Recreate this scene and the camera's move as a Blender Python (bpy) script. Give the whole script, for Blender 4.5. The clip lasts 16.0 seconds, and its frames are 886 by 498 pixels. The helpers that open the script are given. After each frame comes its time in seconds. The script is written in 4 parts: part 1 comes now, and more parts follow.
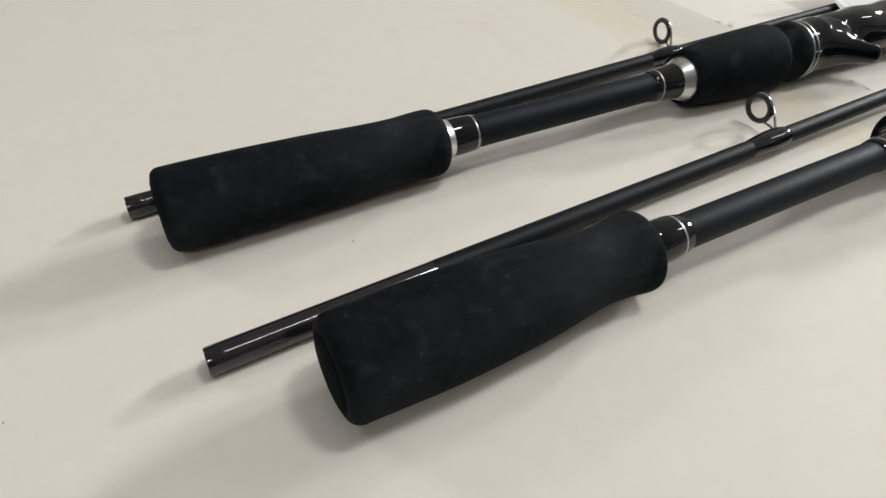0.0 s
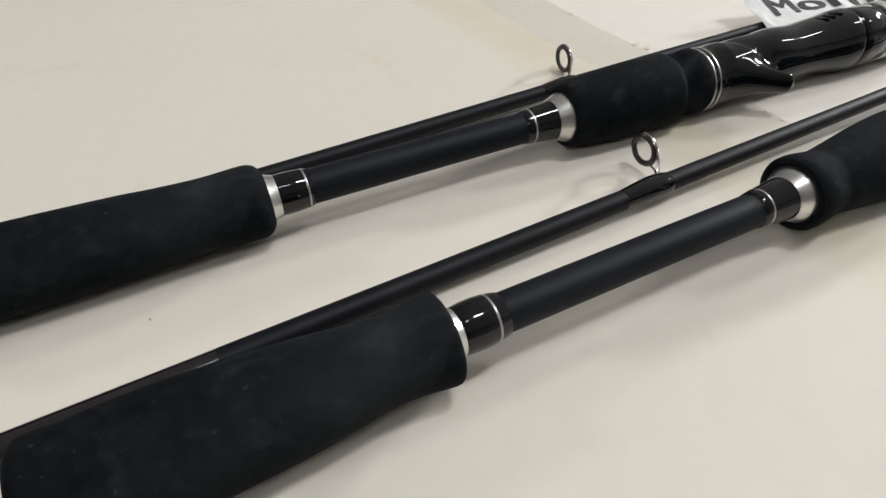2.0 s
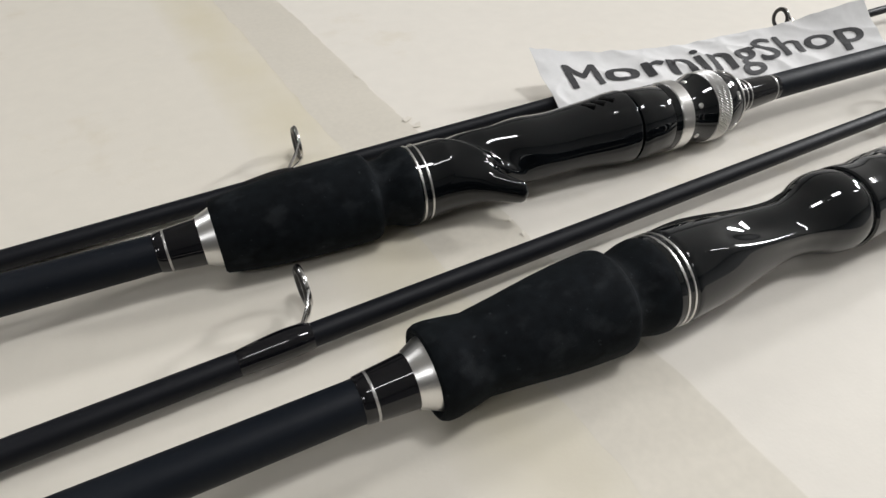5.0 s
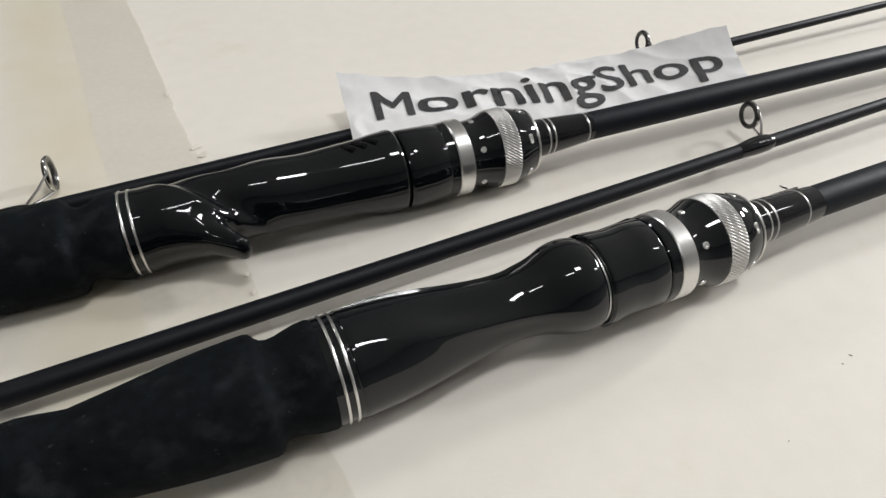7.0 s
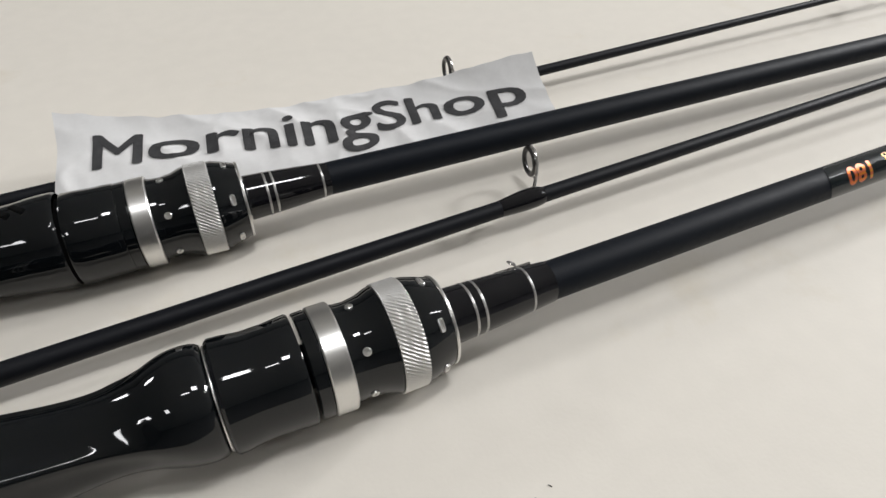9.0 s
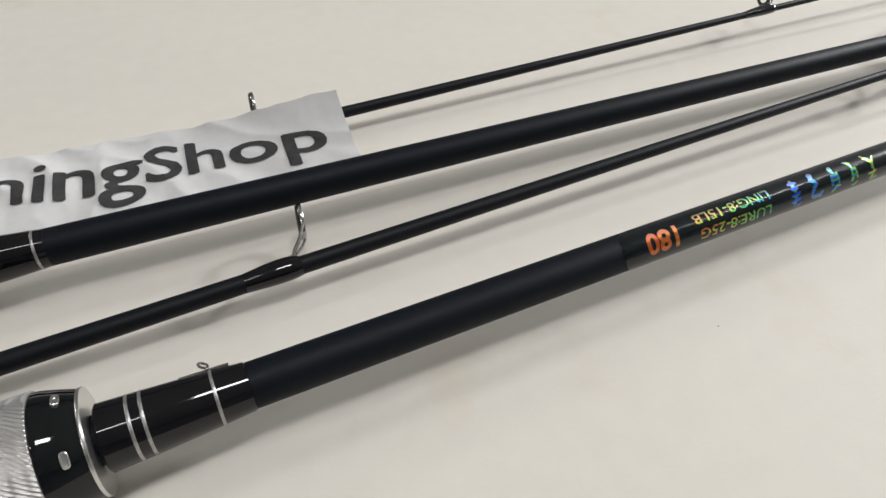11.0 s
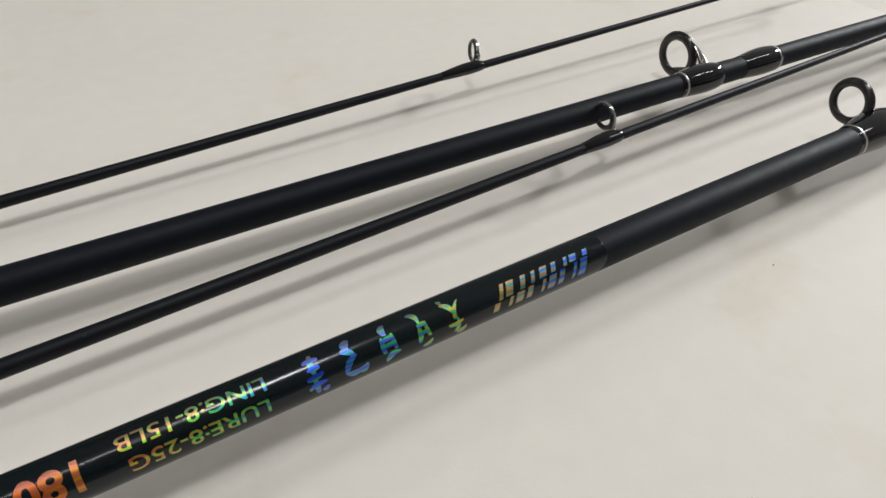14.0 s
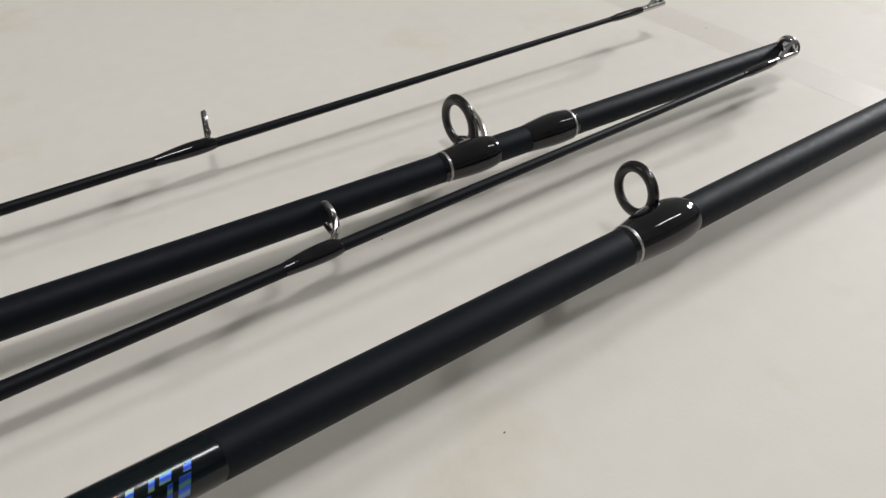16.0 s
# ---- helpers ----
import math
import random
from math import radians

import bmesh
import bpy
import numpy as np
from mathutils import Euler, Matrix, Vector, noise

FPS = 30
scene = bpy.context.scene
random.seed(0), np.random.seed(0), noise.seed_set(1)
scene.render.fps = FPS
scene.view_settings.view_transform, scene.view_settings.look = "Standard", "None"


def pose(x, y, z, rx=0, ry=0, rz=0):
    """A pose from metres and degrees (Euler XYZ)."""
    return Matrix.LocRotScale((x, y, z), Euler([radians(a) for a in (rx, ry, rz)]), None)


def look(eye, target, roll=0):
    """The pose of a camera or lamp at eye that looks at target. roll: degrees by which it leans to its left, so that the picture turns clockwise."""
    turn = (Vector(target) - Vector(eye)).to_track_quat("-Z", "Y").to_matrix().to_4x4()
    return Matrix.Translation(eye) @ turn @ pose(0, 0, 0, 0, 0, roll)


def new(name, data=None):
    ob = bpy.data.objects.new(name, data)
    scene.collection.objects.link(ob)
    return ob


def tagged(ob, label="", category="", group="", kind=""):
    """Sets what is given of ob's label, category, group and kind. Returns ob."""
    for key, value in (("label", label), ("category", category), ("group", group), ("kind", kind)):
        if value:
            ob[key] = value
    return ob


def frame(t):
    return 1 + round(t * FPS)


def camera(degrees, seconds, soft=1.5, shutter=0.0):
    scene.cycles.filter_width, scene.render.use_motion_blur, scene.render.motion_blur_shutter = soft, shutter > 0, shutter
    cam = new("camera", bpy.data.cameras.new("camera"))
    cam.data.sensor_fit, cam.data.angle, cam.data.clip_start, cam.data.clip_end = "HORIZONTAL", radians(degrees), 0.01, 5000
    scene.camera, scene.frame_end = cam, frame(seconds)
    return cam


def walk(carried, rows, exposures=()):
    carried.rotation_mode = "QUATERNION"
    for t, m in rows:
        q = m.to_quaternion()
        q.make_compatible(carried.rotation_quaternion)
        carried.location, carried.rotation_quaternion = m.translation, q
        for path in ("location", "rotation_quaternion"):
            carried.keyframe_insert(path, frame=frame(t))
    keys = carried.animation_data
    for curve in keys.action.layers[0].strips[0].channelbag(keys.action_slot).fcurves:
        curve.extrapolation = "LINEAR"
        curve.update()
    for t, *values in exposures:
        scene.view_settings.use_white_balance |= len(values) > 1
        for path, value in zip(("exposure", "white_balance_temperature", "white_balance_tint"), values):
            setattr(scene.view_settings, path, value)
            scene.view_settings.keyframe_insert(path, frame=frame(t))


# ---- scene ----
cam = camera(68.01, 16.0)
# seconds, eye (m), yaw, pitch and roll (degrees)
PATH = [
    (0, 0.02872, -0.00974, 0.13549, -27.438, -41.392, 0.814),
    (0.5, 0.04252, -0.00999, 0.13659, -27.109, -41.752, 0.623),
    (1, 0.06142, -0.01060, 0.13551, -26.209, -41.580, -0.244),
    (1.5, 0.07865, -0.01057, 0.13559, -25.767, -41.380, -0.818),
    (2, 0.09589, -0.00751, 0.13414, -25.330, -41.057, -1.368),
    (2.5, 0.11871, -0.00516, 0.13376, -25.176, -40.659, -1.803),
    (3, 0.14335, -0.00242, 0.13415, -25.122, -40.303, -2.103),
    (3.5, 0.16604, -0.00087, 0.13457, -25.013, -39.813, -2.231),
    (3.7, 0.17382, 0.00006, 0.13288, -25.275, -39.491, -1.985),
    (5.8, 0.25867, 0.00259, 0.13705, -23.915, -41.676, 0.015),
    (6, 0.26829, 0.00132, 0.13770, -23.835, -41.743, 0.219),
    (6.5, 0.29136, -0.00120, 0.13673, -23.603, -41.916, 0.398),
    (7, 0.31202, -0.00316, 0.13632, -23.348, -42.101, 0.265),
    (7.5, 0.33502, -0.00308, 0.13698, -23.112, -42.277, 0.067),
    (8, 0.35687, -0.00008, 0.13518, -23.143, -42.450, -0.018),
    (8.5, 0.38170, 0.00027, 0.13360, -23.759, -42.282, 0.465),
    (9, 0.40511, 0.00173, 0.13093, -24.119, -42.497, 0.356),
    (9.2, 0.41447, 0.00205, 0.13021, -24.232, -42.414, 0.436),
    (11.3, 0.49055, 0.00628, 0.12743, -25.577, -42.298, 0.997),
    (11.5, 0.50041, 0.00528, 0.12720, -25.554, -42.111, 0.743),
    (12, 0.52136, 0.00426, 0.12903, -25.722, -42.135, 0.530),
    (12.5, 0.54653, 0.00452, 0.12920, -26.017, -41.885, 0.217),
    (13, 0.57251, 0.00735, 0.12566, -26.751, -41.315, -0.132),
    (13.5, 0.59313, 0.00954, 0.12254, -27.511, -41.064, -0.331),
    (14, 0.61379, 0.01473, 0.11873, -28.400, -40.864, -0.405),
    (14.5, 0.63586, 0.01741, 0.11704, -29.225, -40.497, -0.541),
    (15, 0.66102, 0.01723, 0.11758, -30.147, -40.721, -0.408),
    (15.5, 0.68354, 0.02187, 0.11454, -31.379, -40.488, -0.206),
    (16, 0.70100, 0.02880, 0.11377, -32.778, -40.288, 0.174),
]
EXPOSURES = ((0, 0.09), (3.5, 0.08), (7.5, -0.03), (9, -0.12), (11.5, -0.24), (14, -0.35), (16, -0.48))
walk(cam, [(t, pose(x, y, z, 90 + pitch, 0, yaw) @ pose(0, 0, 0, 0, 0, roll)) for t, x, y, z, yaw, pitch, roll in PATH], EXPOSURES)

# ---- world, lights, exposure ----
world = bpy.data.worlds.new("room_air")
scene.world = world
world.use_nodes = True
world.node_tree.nodes["Background"].inputs[0].default_value = (0.98, 0.99, 1.0, 1)
world.node_tree.nodes["Background"].inputs[1].default_value = 0.05


def lamp(name, eye, target, wide, long, watts, colour=(0.982, 0.985, 1.0)):
    data = bpy.data.lights.new(name, "AREA")
    data.shape, data.size, data.size_y, data.energy, data.color = "RECTANGLE", wide, long, watts, colour
    ob = new(name, data)
    ob.matrix_world = look(eye, target)
    return ob


CEILING = 1.80                      # above the table top
LAMPS = (                           # x, y, z of the glowing face, width, length, watts
    (0.75, -0.14, CEILING - 0.05, 0.32, 0.18, 10.5),
    (0.24, -0.32, CEILING - 0.05, 0.34, 0.05, 2.0),
    (2.48, -0.33, CEILING - 0.05, 0.70, 0.05, 7.0),
    (3.80, 0.28, CEILING - 0.05, 0.50, 0.50, 115),
    (5.60, 1.26, CEILING - 0.05, 0.50, 0.50, 410),
    (-1.16, -1.05, CEILING - 0.05, 0.30, 0.30, 6),
    (-2.50, -1.00, CEILING - 0.05, 0.30, 0.30, 9),
    # fill with no known source, added to soften the shadows
    (-1.60, 2.20, CEILING - 0.05, 0.40, 0.40, 22),
)
for lx, ly, lz, wide, long, watts in LAMPS:
    lamp("ceiling_or_fill_lamp", (lx, ly, lz), (lx, ly, 0), wide, long, watts)


# ---- materials ----
def material(name, colour, rough=0.5, metal=0.0, spec=0.5, coat=0.0, vary=0.12, scale=60.0, bump=0.0, bump_scale=400.0,
             rough_vary=0.0, sheen=0.0):
    """A principled surface with variation at two scales, in metres of the object."""
    m = bpy.data.materials.new(name)
    m.use_nodes = True
    nodes, links = m.node_tree.nodes, m.node_tree.links
    p = nodes["Principled BSDF"]
    p.inputs["Roughness"].default_value, p.inputs["Metallic"].default_value = rough, metal
    p.inputs["Specular IOR Level"].default_value = spec
    p.inputs["Coat Weight"].default_value, p.inputs["Coat Roughness"].default_value = coat, 0.04
    p.inputs["Sheen Weight"].default_value, p.inputs["Sheen Roughness"].default_value = sheen, 0.6
    coord = nodes.new("ShaderNodeTexCoord")
    big, small = nodes.new("ShaderNodeTexNoise"), nodes.new("ShaderNodeTexNoise")
    big.inputs["Scale"].default_value, big.inputs["Detail"].default_value = scale, 4
    small.inputs["Scale"].default_value, small.inputs["Detail"].default_value = scale * 14, 3
    both = nodes.new("ShaderNodeMath")
    both.operation = "ADD"
    for n, node in enumerate((big, small)):
        links.new(coord.outputs["Object"], node.inputs["Vector"])
        links.new(node.outputs["Fac"], both.inputs[n])
    span = nodes.new("ShaderNodeMapRange")
    span.inputs["From Min"].default_value, span.inputs["From Max"].default_value = 0.6, 1.4
    links.new(both.outputs[0], span.inputs["Value"])
    mix = nodes.new("ShaderNodeMix")
    mix.data_type = "RGBA"
    mix.inputs["A"].default_value = (*[c * (1 - vary) for c in colour], 1)
    mix.inputs["B"].default_value = (*[min(1, c * (1 + vary)) for c in colour], 1)
    links.new(span.outputs[0], mix.inputs["Factor"])
    links.new(mix.outputs["Result"], p.inputs["Base Color"])
    if rough_vary:
        r = nodes.new("ShaderNodeMapRange")
        r.inputs["From Min"].default_value, r.inputs["From Max"].default_value = 0.3, 0.7
        r.inputs["To Min"].default_value, r.inputs["To Max"].default_value = rough - rough_vary, rough + rough_vary
        links.new(small.outputs["Fac"], r.inputs["Value"])
        links.new(r.outputs[0], p.inputs["Roughness"])
    if bump:
        fine = nodes.new("ShaderNodeTexNoise")
        fine.inputs["Scale"].default_value, fine.inputs["Detail"].default_value = bump_scale, 4
        links.new(coord.outputs["Object"], fine.inputs["Vector"])
        b = nodes.new("ShaderNodeBump")
        b.inputs["Strength"].default_value, b.inputs["Distance"].default_value = 1.0, bump
        links.new(fine.outputs["Fac"], b.inputs["Height"])
        links.new(b.outputs[0], p.inputs["Normal"])
    return m


def sheet_material(name, colour, stain, dust=0.0):
    """Cream table paper: cloudy tone, sparse yellow stains, fine tooth."""
    m = material(name, colour, rough=0.62, spec=0.25, vary=0.03, scale=9.0, bump=0.00003, bump_scale=900.0)
    nodes, links = m.node_tree.nodes, m.node_tree.links
    p = nodes["Principled BSDF"]
    old = p.inputs["Base Color"].links[0].from_socket
    coord = nodes.new("ShaderNodeTexCoord")
    spots = nodes.new("ShaderNodeTexNoise")
    spots.inputs["Scale"].default_value, spots.inputs["Detail"].default_value, spots.inputs["Roughness"].default_value = 17.0, 6, 0.62
    links.new(coord.outputs["Object"], spots.inputs["Vector"])
    ramp = nodes.new("ShaderNodeValToRGB")
    ramp.color_ramp.elements[0].position, ramp.color_ramp.elements[1].position = 0.60, 0.80
    links.new(spots.outputs["Fac"], ramp.inputs["Fac"])
    mix = nodes.new("ShaderNodeMix")
    mix.data_type = "RGBA"
    mix.inputs["B"].default_value = (*stain, 1)
    links.new(ramp.outputs["Color"], mix.inputs["Factor"])
    links.new(old, mix.inputs["A"])
    links.new(mix.outputs["Result"], p.inputs["Base Color"])
    return m


def dusted(m, colour, layers):
    """Lays sparse dust and scuffs over a surface: layers of noise scale, stretch along x, where it starts and ends, and strength."""
    nodes, links = m.node_tree.nodes, m.node_tree.links
    p = nodes["Principled BSDF"]
    coord = nodes.new("ShaderNodeTexCoord")
    for scale, stretch, low, high, strength in layers:
        place = nodes.new("ShaderNodeMapping")
        place.inputs["Scale"].default_value = (1 / stretch, 1, 1)
        links.new(coord.outputs["Object"], place.inputs["Vector"])
        spots = nodes.new("ShaderNodeTexNoise")
        spots.inputs["Scale"].default_value, spots.inputs["Detail"].default_value = scale, 5
        links.new(place.outputs[0], spots.inputs["Vector"])
        span = nodes.new("ShaderNodeMapRange")
        span.inputs["From Min"].default_value, span.inputs["From Max"].default_value = low, high
        span.inputs["To Max"].default_value = strength
        links.new(spots.outputs["Fac"], span.inputs["Value"])
        mix = nodes.new("ShaderNodeMix")
        mix.data_type = "RGBA"
        mix.inputs["B"].default_value = (*colour, 1)
        links.new(p.inputs["Base Color"].links[0].from_socket, mix.inputs["A"])
        links.new(span.outputs[0], mix.inputs["Factor"])
        links.new(mix.outputs["Result"], p.inputs["Base Color"])
    return m


def foil_material(name):
    """Holographic foil: bright metal whose shifting rainbow is painted as fixed colours in narrow bands along the rod,
    under a thin clear film.
    """
    m = bpy.data.materials.new(name)
    m.use_nodes = True
    nodes, links = m.node_tree.nodes, m.node_tree.links
    p = nodes["Principled BSDF"]
    p.inputs["Metallic"].default_value, p.inputs["Roughness"].default_value = 0.88, 0.40
    coord = nodes.new("ShaderNodeTexCoord")
    axes = nodes.new("ShaderNodeSeparateXYZ")
    links.new(coord.outputs["Object"], axes.inputs[0])
    span = nodes.new("ShaderNodeMapRange")
    span.inputs["From Min"].default_value, span.inputs["From Max"].default_value = 0.517, 0.651
    links.new(axes.outputs[0], span.inputs["Value"])
    def sums(operation, a, b):
        node = nodes.new("ShaderNodeMath")
        node.operation = operation
        for k, value in enumerate((a, b)):
            if isinstance(value, (int, float)):
                node.inputs[k].default_value = value
            elif value is not None:
                links.new(value, node.inputs[k])
        return node.outputs[0]
    turn = sums("ARCTAN2", axes.outputs[1], axes.outputs[2])         # angle round the rod
    round_mm = sums("MULTIPLY", sums("ADD", turn, radians(50)), 4.9)   # millimetres from the label's middle line
    cloud = nodes.new("ShaderNodeTexNoise")
    cloud.inputs["Scale"].default_value, cloud.inputs["Detail"].default_value = 260.0, 2
    links.new(coord.outputs["Object"], cloud.inputs["Vector"])
    waves = sums("SINE", sums("ADD", sums("MULTIPLY", round_mm, 3.9), sums("MULTIPLY", cloud.outputs["Fac"], 3.0)), None)
    band = sums("ADD", sums("MULTIPLY", waves, 0.075), sums("MULTIPLY", cloud.outputs["Fac"], 0.12))
    hue_at = sums("ADD", span.outputs[0], band)
    away = sums("MULTIPLY", round_mm, sums("MULTIPLY", round_mm, -0.055))
    vivid = sums("MULTIPLY", sums("EXPONENT", away, None), sums("ADD", sums("MULTIPLY", waves, 0.16), 0.90))
    ramp = nodes.new("ShaderNodeValToRGB")
    # the rainbow glint as from one view, put into the base colour
    stops = ((0.02, (0.95, 0.36, 0.15)), (0.20, (0.95, 0.48, 0.15)), (0.29, (0.92, 0.78, 0.25)), (0.36, (0.60, 0.90, 0.25)), (0.43, (0.15, 0.80, 0.35)),
             (0.48, (0.15, 0.65, 0.75)), (0.53, (0.24, 0.24, 0.98)), (0.59, (0.15, 0.40, 0.98)), (0.65, (0.15, 0.80, 0.70)), (0.72, (0.35, 0.90, 0.30)),
             (0.79, (0.90, 0.80, 0.30)), (0.85, (0.95, 0.55, 0.45)), (0.93, (0.30, 0.75, 0.60)), (1.0, (0.25, 0.40, 0.95)))
    while len(ramp.color_ramp.elements) < len(stops):
        ramp.color_ramp.elements.new(0.5)
    for element, (at, colour) in zip(ramp.color_ramp.elements, stops):
        element.position, element.color = at, (*[0.80 * q ** 2.2 + 0.006 for q in colour], 1)
    links.new(hue_at, ramp.inputs["Fac"])
    mix = nodes.new("ShaderNodeMix")
    mix.data_type = "RGBA"
    mix.inputs["A"].default_value = (0.26, 0.255, 0.25, 1)
    links.new(vivid, mix.inputs["Factor"])
    links.new(ramp.outputs["Color"], mix.inputs["B"])
    links.new(mix.outputs["Result"], p.inputs["Base Color"])
    return m


PAINT = material("matte_blue_black_paint", (0.0022, 0.0042, 0.0080), rough=0.56, spec=0.20, vary=0.10, scale=40, bump=0.000008, bump_scale=2500, rough_vary=0.05)
TIP_PAINT = material("matte_brown_black_paint", (0.0022, 0.0030, 0.0056), rough=0.53, spec=0.24, vary=0.10, scale=40, bump=0.000008, bump_scale=2500, rough_vary=0.05)
SPIGOT = material("worn_glossy_black_spigot", (0.010, 0.008, 0.011), rough=0.11, spec=0.9, vary=0.3, scale=120, bump=0.000012, bump_scale=1300, rough_vary=0.05)
FOAM = material("black_foam", (0.0050, 0.0066, 0.0080), rough=0.80, spec=0.07, vary=0.6, scale=24, bump=0.00006, bump_scale=2600)
GLOSS = material("black_gloss_plastic", (0.003, 0.004, 0.005), rough=0.05, spec=0.50, coat=0.0, vary=0.2, scale=60, bump=0.000003, bump_scale=500)
EPOXY = material("black_thread_under_epoxy", (0.004, 0.004, 0.0055), rough=0.05, spec=0.5, vary=0.3, scale=200, bump=0.00001, bump_scale=300)
dusted(FOAM, (0.05, 0.055, 0.06), ((34, 1.6, 0.50, 0.72, 0.21), (150, 1.3, 0.55, 0.70, 0.20), (520, 1, 0.66, 0.78, 0.5), (1500, 1, 0.70, 0.80, 0.5)))
dusted(PAINT, (0.06, 0.065, 0.07), ((38, 3.0, 0.56, 0.80, 0.08), (700, 1.5, 0.70, 0.80, 0.35)))
dusted(TIP_PAINT, (0.06, 0.065, 0.07), ((38, 3.0, 0.56, 0.80, 0.08), (700, 1.5, 0.70, 0.80, 0.3)))
SILVER = material("brushed_aluminium", (0.74, 0.73, 0.71), rough=0.30, metal=1.0, vary=0.03, scale=120, rough_vary=0.02)
# darker than the foam: shade on the grips' end faces put into colour
SHADED_END = material("shaded_foam_end", (0.0022, 0.0028, 0.0034), rough=0.85, spec=0.05, vary=0.5, scale=60, bump=0.00004, bump_scale=1500)
KNURL = material("satin_knurled_aluminium", (0.70, 0.69, 0.67), rough=0.46, metal=1.0, vary=0.04, scale=120)
CHROME = material("chrome_wire", (0.52, 0.51, 0.50), rough=0.16, metal=1.0, vary=0.1, scale=200)
SMOKED = material("smoked_chrome_frame", (0.10, 0.098, 0.095), rough=0.22, metal=1.0, vary=0.15, scale=200)
THREAD = material("silver_metallic_thread", (0.44, 0.435, 0.42), rough=0.35, metal=0.8, vary=0.6, scale=1600)
CERAMIC = material("dark_ceramic_ring", (0.022, 0.020, 0.019), rough=0.28, spec=0.5, vary=0.2, scale=300)
# matte black for the vent slots' painted shade and the hood groove
RECESS = material("matte_black_recess", (0.003, 0.003, 0.003), rough=0.9, spec=0.1, vary=0.2, scale=200)
FILM = material("dark_green_black_label_film", (0.002, 0.0055, 0.0072), rough=0.17, spec=0.42, coat=0.0, vary=0.3, scale=30)
FOIL = foil_material("holographic_foil")
SHEET = sheet_material("cream_table_paper", (0.74, 0.70, 0.63), (0.66, 0.60, 0.49))
SHEET_B = sheet_material("aged_cream_table_paper", (0.69, 0.648, 0.568), (0.62, 0.56, 0.45))
SHEET_C = sheet_material("pale_cream_table_paper", (0.74, 0.70, 0.632), (0.67, 0.61, 0.51))


def stained(m, colour, line, lean, wide, strength):
    """Lays a patchy stain along a slanting line of the table, x = line + lean * (y - 0.2)."""
    nodes, links = m.node_tree.nodes, m.node_tree.links
    p = nodes["Principled BSDF"]
    coord = nodes.new("ShaderNodeTexCoord")
    axes = nodes.new("ShaderNodeSeparateXYZ")
    links.new(coord.outputs["Object"], axes.inputs[0])

    def sums(operation, a, b):
        node = nodes.new("ShaderNodeMath")
        node.operation = operation
        for k, value in enumerate((a, b)):
            if isinstance(value, (int, float)):
                node.inputs[k].default_value = value
            else:
                links.new(value, node.inputs[k])
        return node.outputs[0]
    off = sums("DIVIDE", sums("SUBTRACT", sums("SUBTRACT", axes.outputs[0], line), sums("MULTIPLY", sums("SUBTRACT", axes.outputs[1], 0.2), lean)), wide)
    near_line = sums("MAXIMUM", sums("SUBTRACT", 1.0, sums("MULTIPLY", off, off)), 0.0)
    patches = nodes.new("ShaderNodeTexNoise")
    patches.inputs["Scale"].default_value, patches.inputs["Detail"].default_value = 26.0, 4
    links.new(coord.outputs["Object"], patches.inputs["Vector"])
    amount = sums("MULTIPLY", sums("MULTIPLY", near_line, strength), patches.outputs["Fac"])
    mix = nodes.new("ShaderNodeMix")
    mix.data_type = "RGBA"
    mix.inputs["B"].default_value = (*colour, 1)
    links.new(p.inputs["Base Color"].links[0].from_socket, mix.inputs["A"])
    links.new(amount, mix.inputs["Factor"])
    links.new(mix.outputs["Result"], p.inputs["Base Color"])
    return m


stained(SHEET_B, (0.60, 0.54, 0.38), 0.268, -0.086, 0.022, 0.9)
TAPE_B = material("faded_clear_tape", (0.69, 0.645, 0.585), rough=0.5, spec=0.35, vary=0.04, scale=30, bump=0.00004, bump_scale=120)
TAPE = material("yellowed_clear_tape", (0.655, 0.612, 0.53), rough=0.38, spec=0.4, vary=0.05, scale=30, bump=0.00004, bump_scale=120)
NOTE = material("white_note_paper", (0.71, 0.706, 0.70), rough=0.7, spec=0.2, vary=0.03, scale=60, bump=0.00012, bump_scale=60)
INK = material("grey_black_printed_ink", (0.05, 0.05, 0.052), rough=0.7, spec=0.2, vary=0.35, scale=250)
CRUMB = material("dark_crumb", (0.06, 0.05, 0.045), rough=0.8, vary=0.5, scale=500)
WALL = material("grey_wall_paint", (0.25, 0.248, 0.243), rough=0.8, vary=0.04, scale=2, bump=0.0005, bump_scale=40)
CEIL = material("grey_ceiling_paint", (0.72, 0.715, 0.70), rough=0.85, vary=0.03, scale=2)
FLOOR = material("grey_vinyl_floor", (0.22, 0.215, 0.205), rough=0.5, vary=0.2, scale=3)
WOOD = material("beech_table_board", (0.42, 0.30, 0.18), rough=0.5, vary=0.25, scale=8)
LAMP = material("lamp_housing", (0.8, 0.8, 0.8), rough=0.5, vary=0.03, scale=10)


# ---- mesh helpers ----
def finish(name, bm, mat, smooth=40):
    me = bpy.data.meshes.new(name)
    bmesh.ops.recalc_face_normals(bm, faces=bm.faces)
    if smooth:
        for f in bm.faces:
            f.smooth = True
        for e in bm.edges:
            if len(e.link_faces) == 2 and e.calc_face_angle(0) > radians(smooth):
                e.smooth = False
    bm.to_mesh(me)
    bm.free()
    me.materials.append(mat)
    return me


def part(name, bm, mat, parent, label="", smooth=40):
    ob = new(name, finish(name, bm, mat, smooth))
    ob.parent = parent
    return tagged(ob, label=label)


def thing(name, m, label, category, group="", kind=""):
    ob = new(name)
    ob.empty_display_size = 0.02
    ob.matrix_world = m
    return tagged(ob, label=label, category=category, group=group, kind=kind)


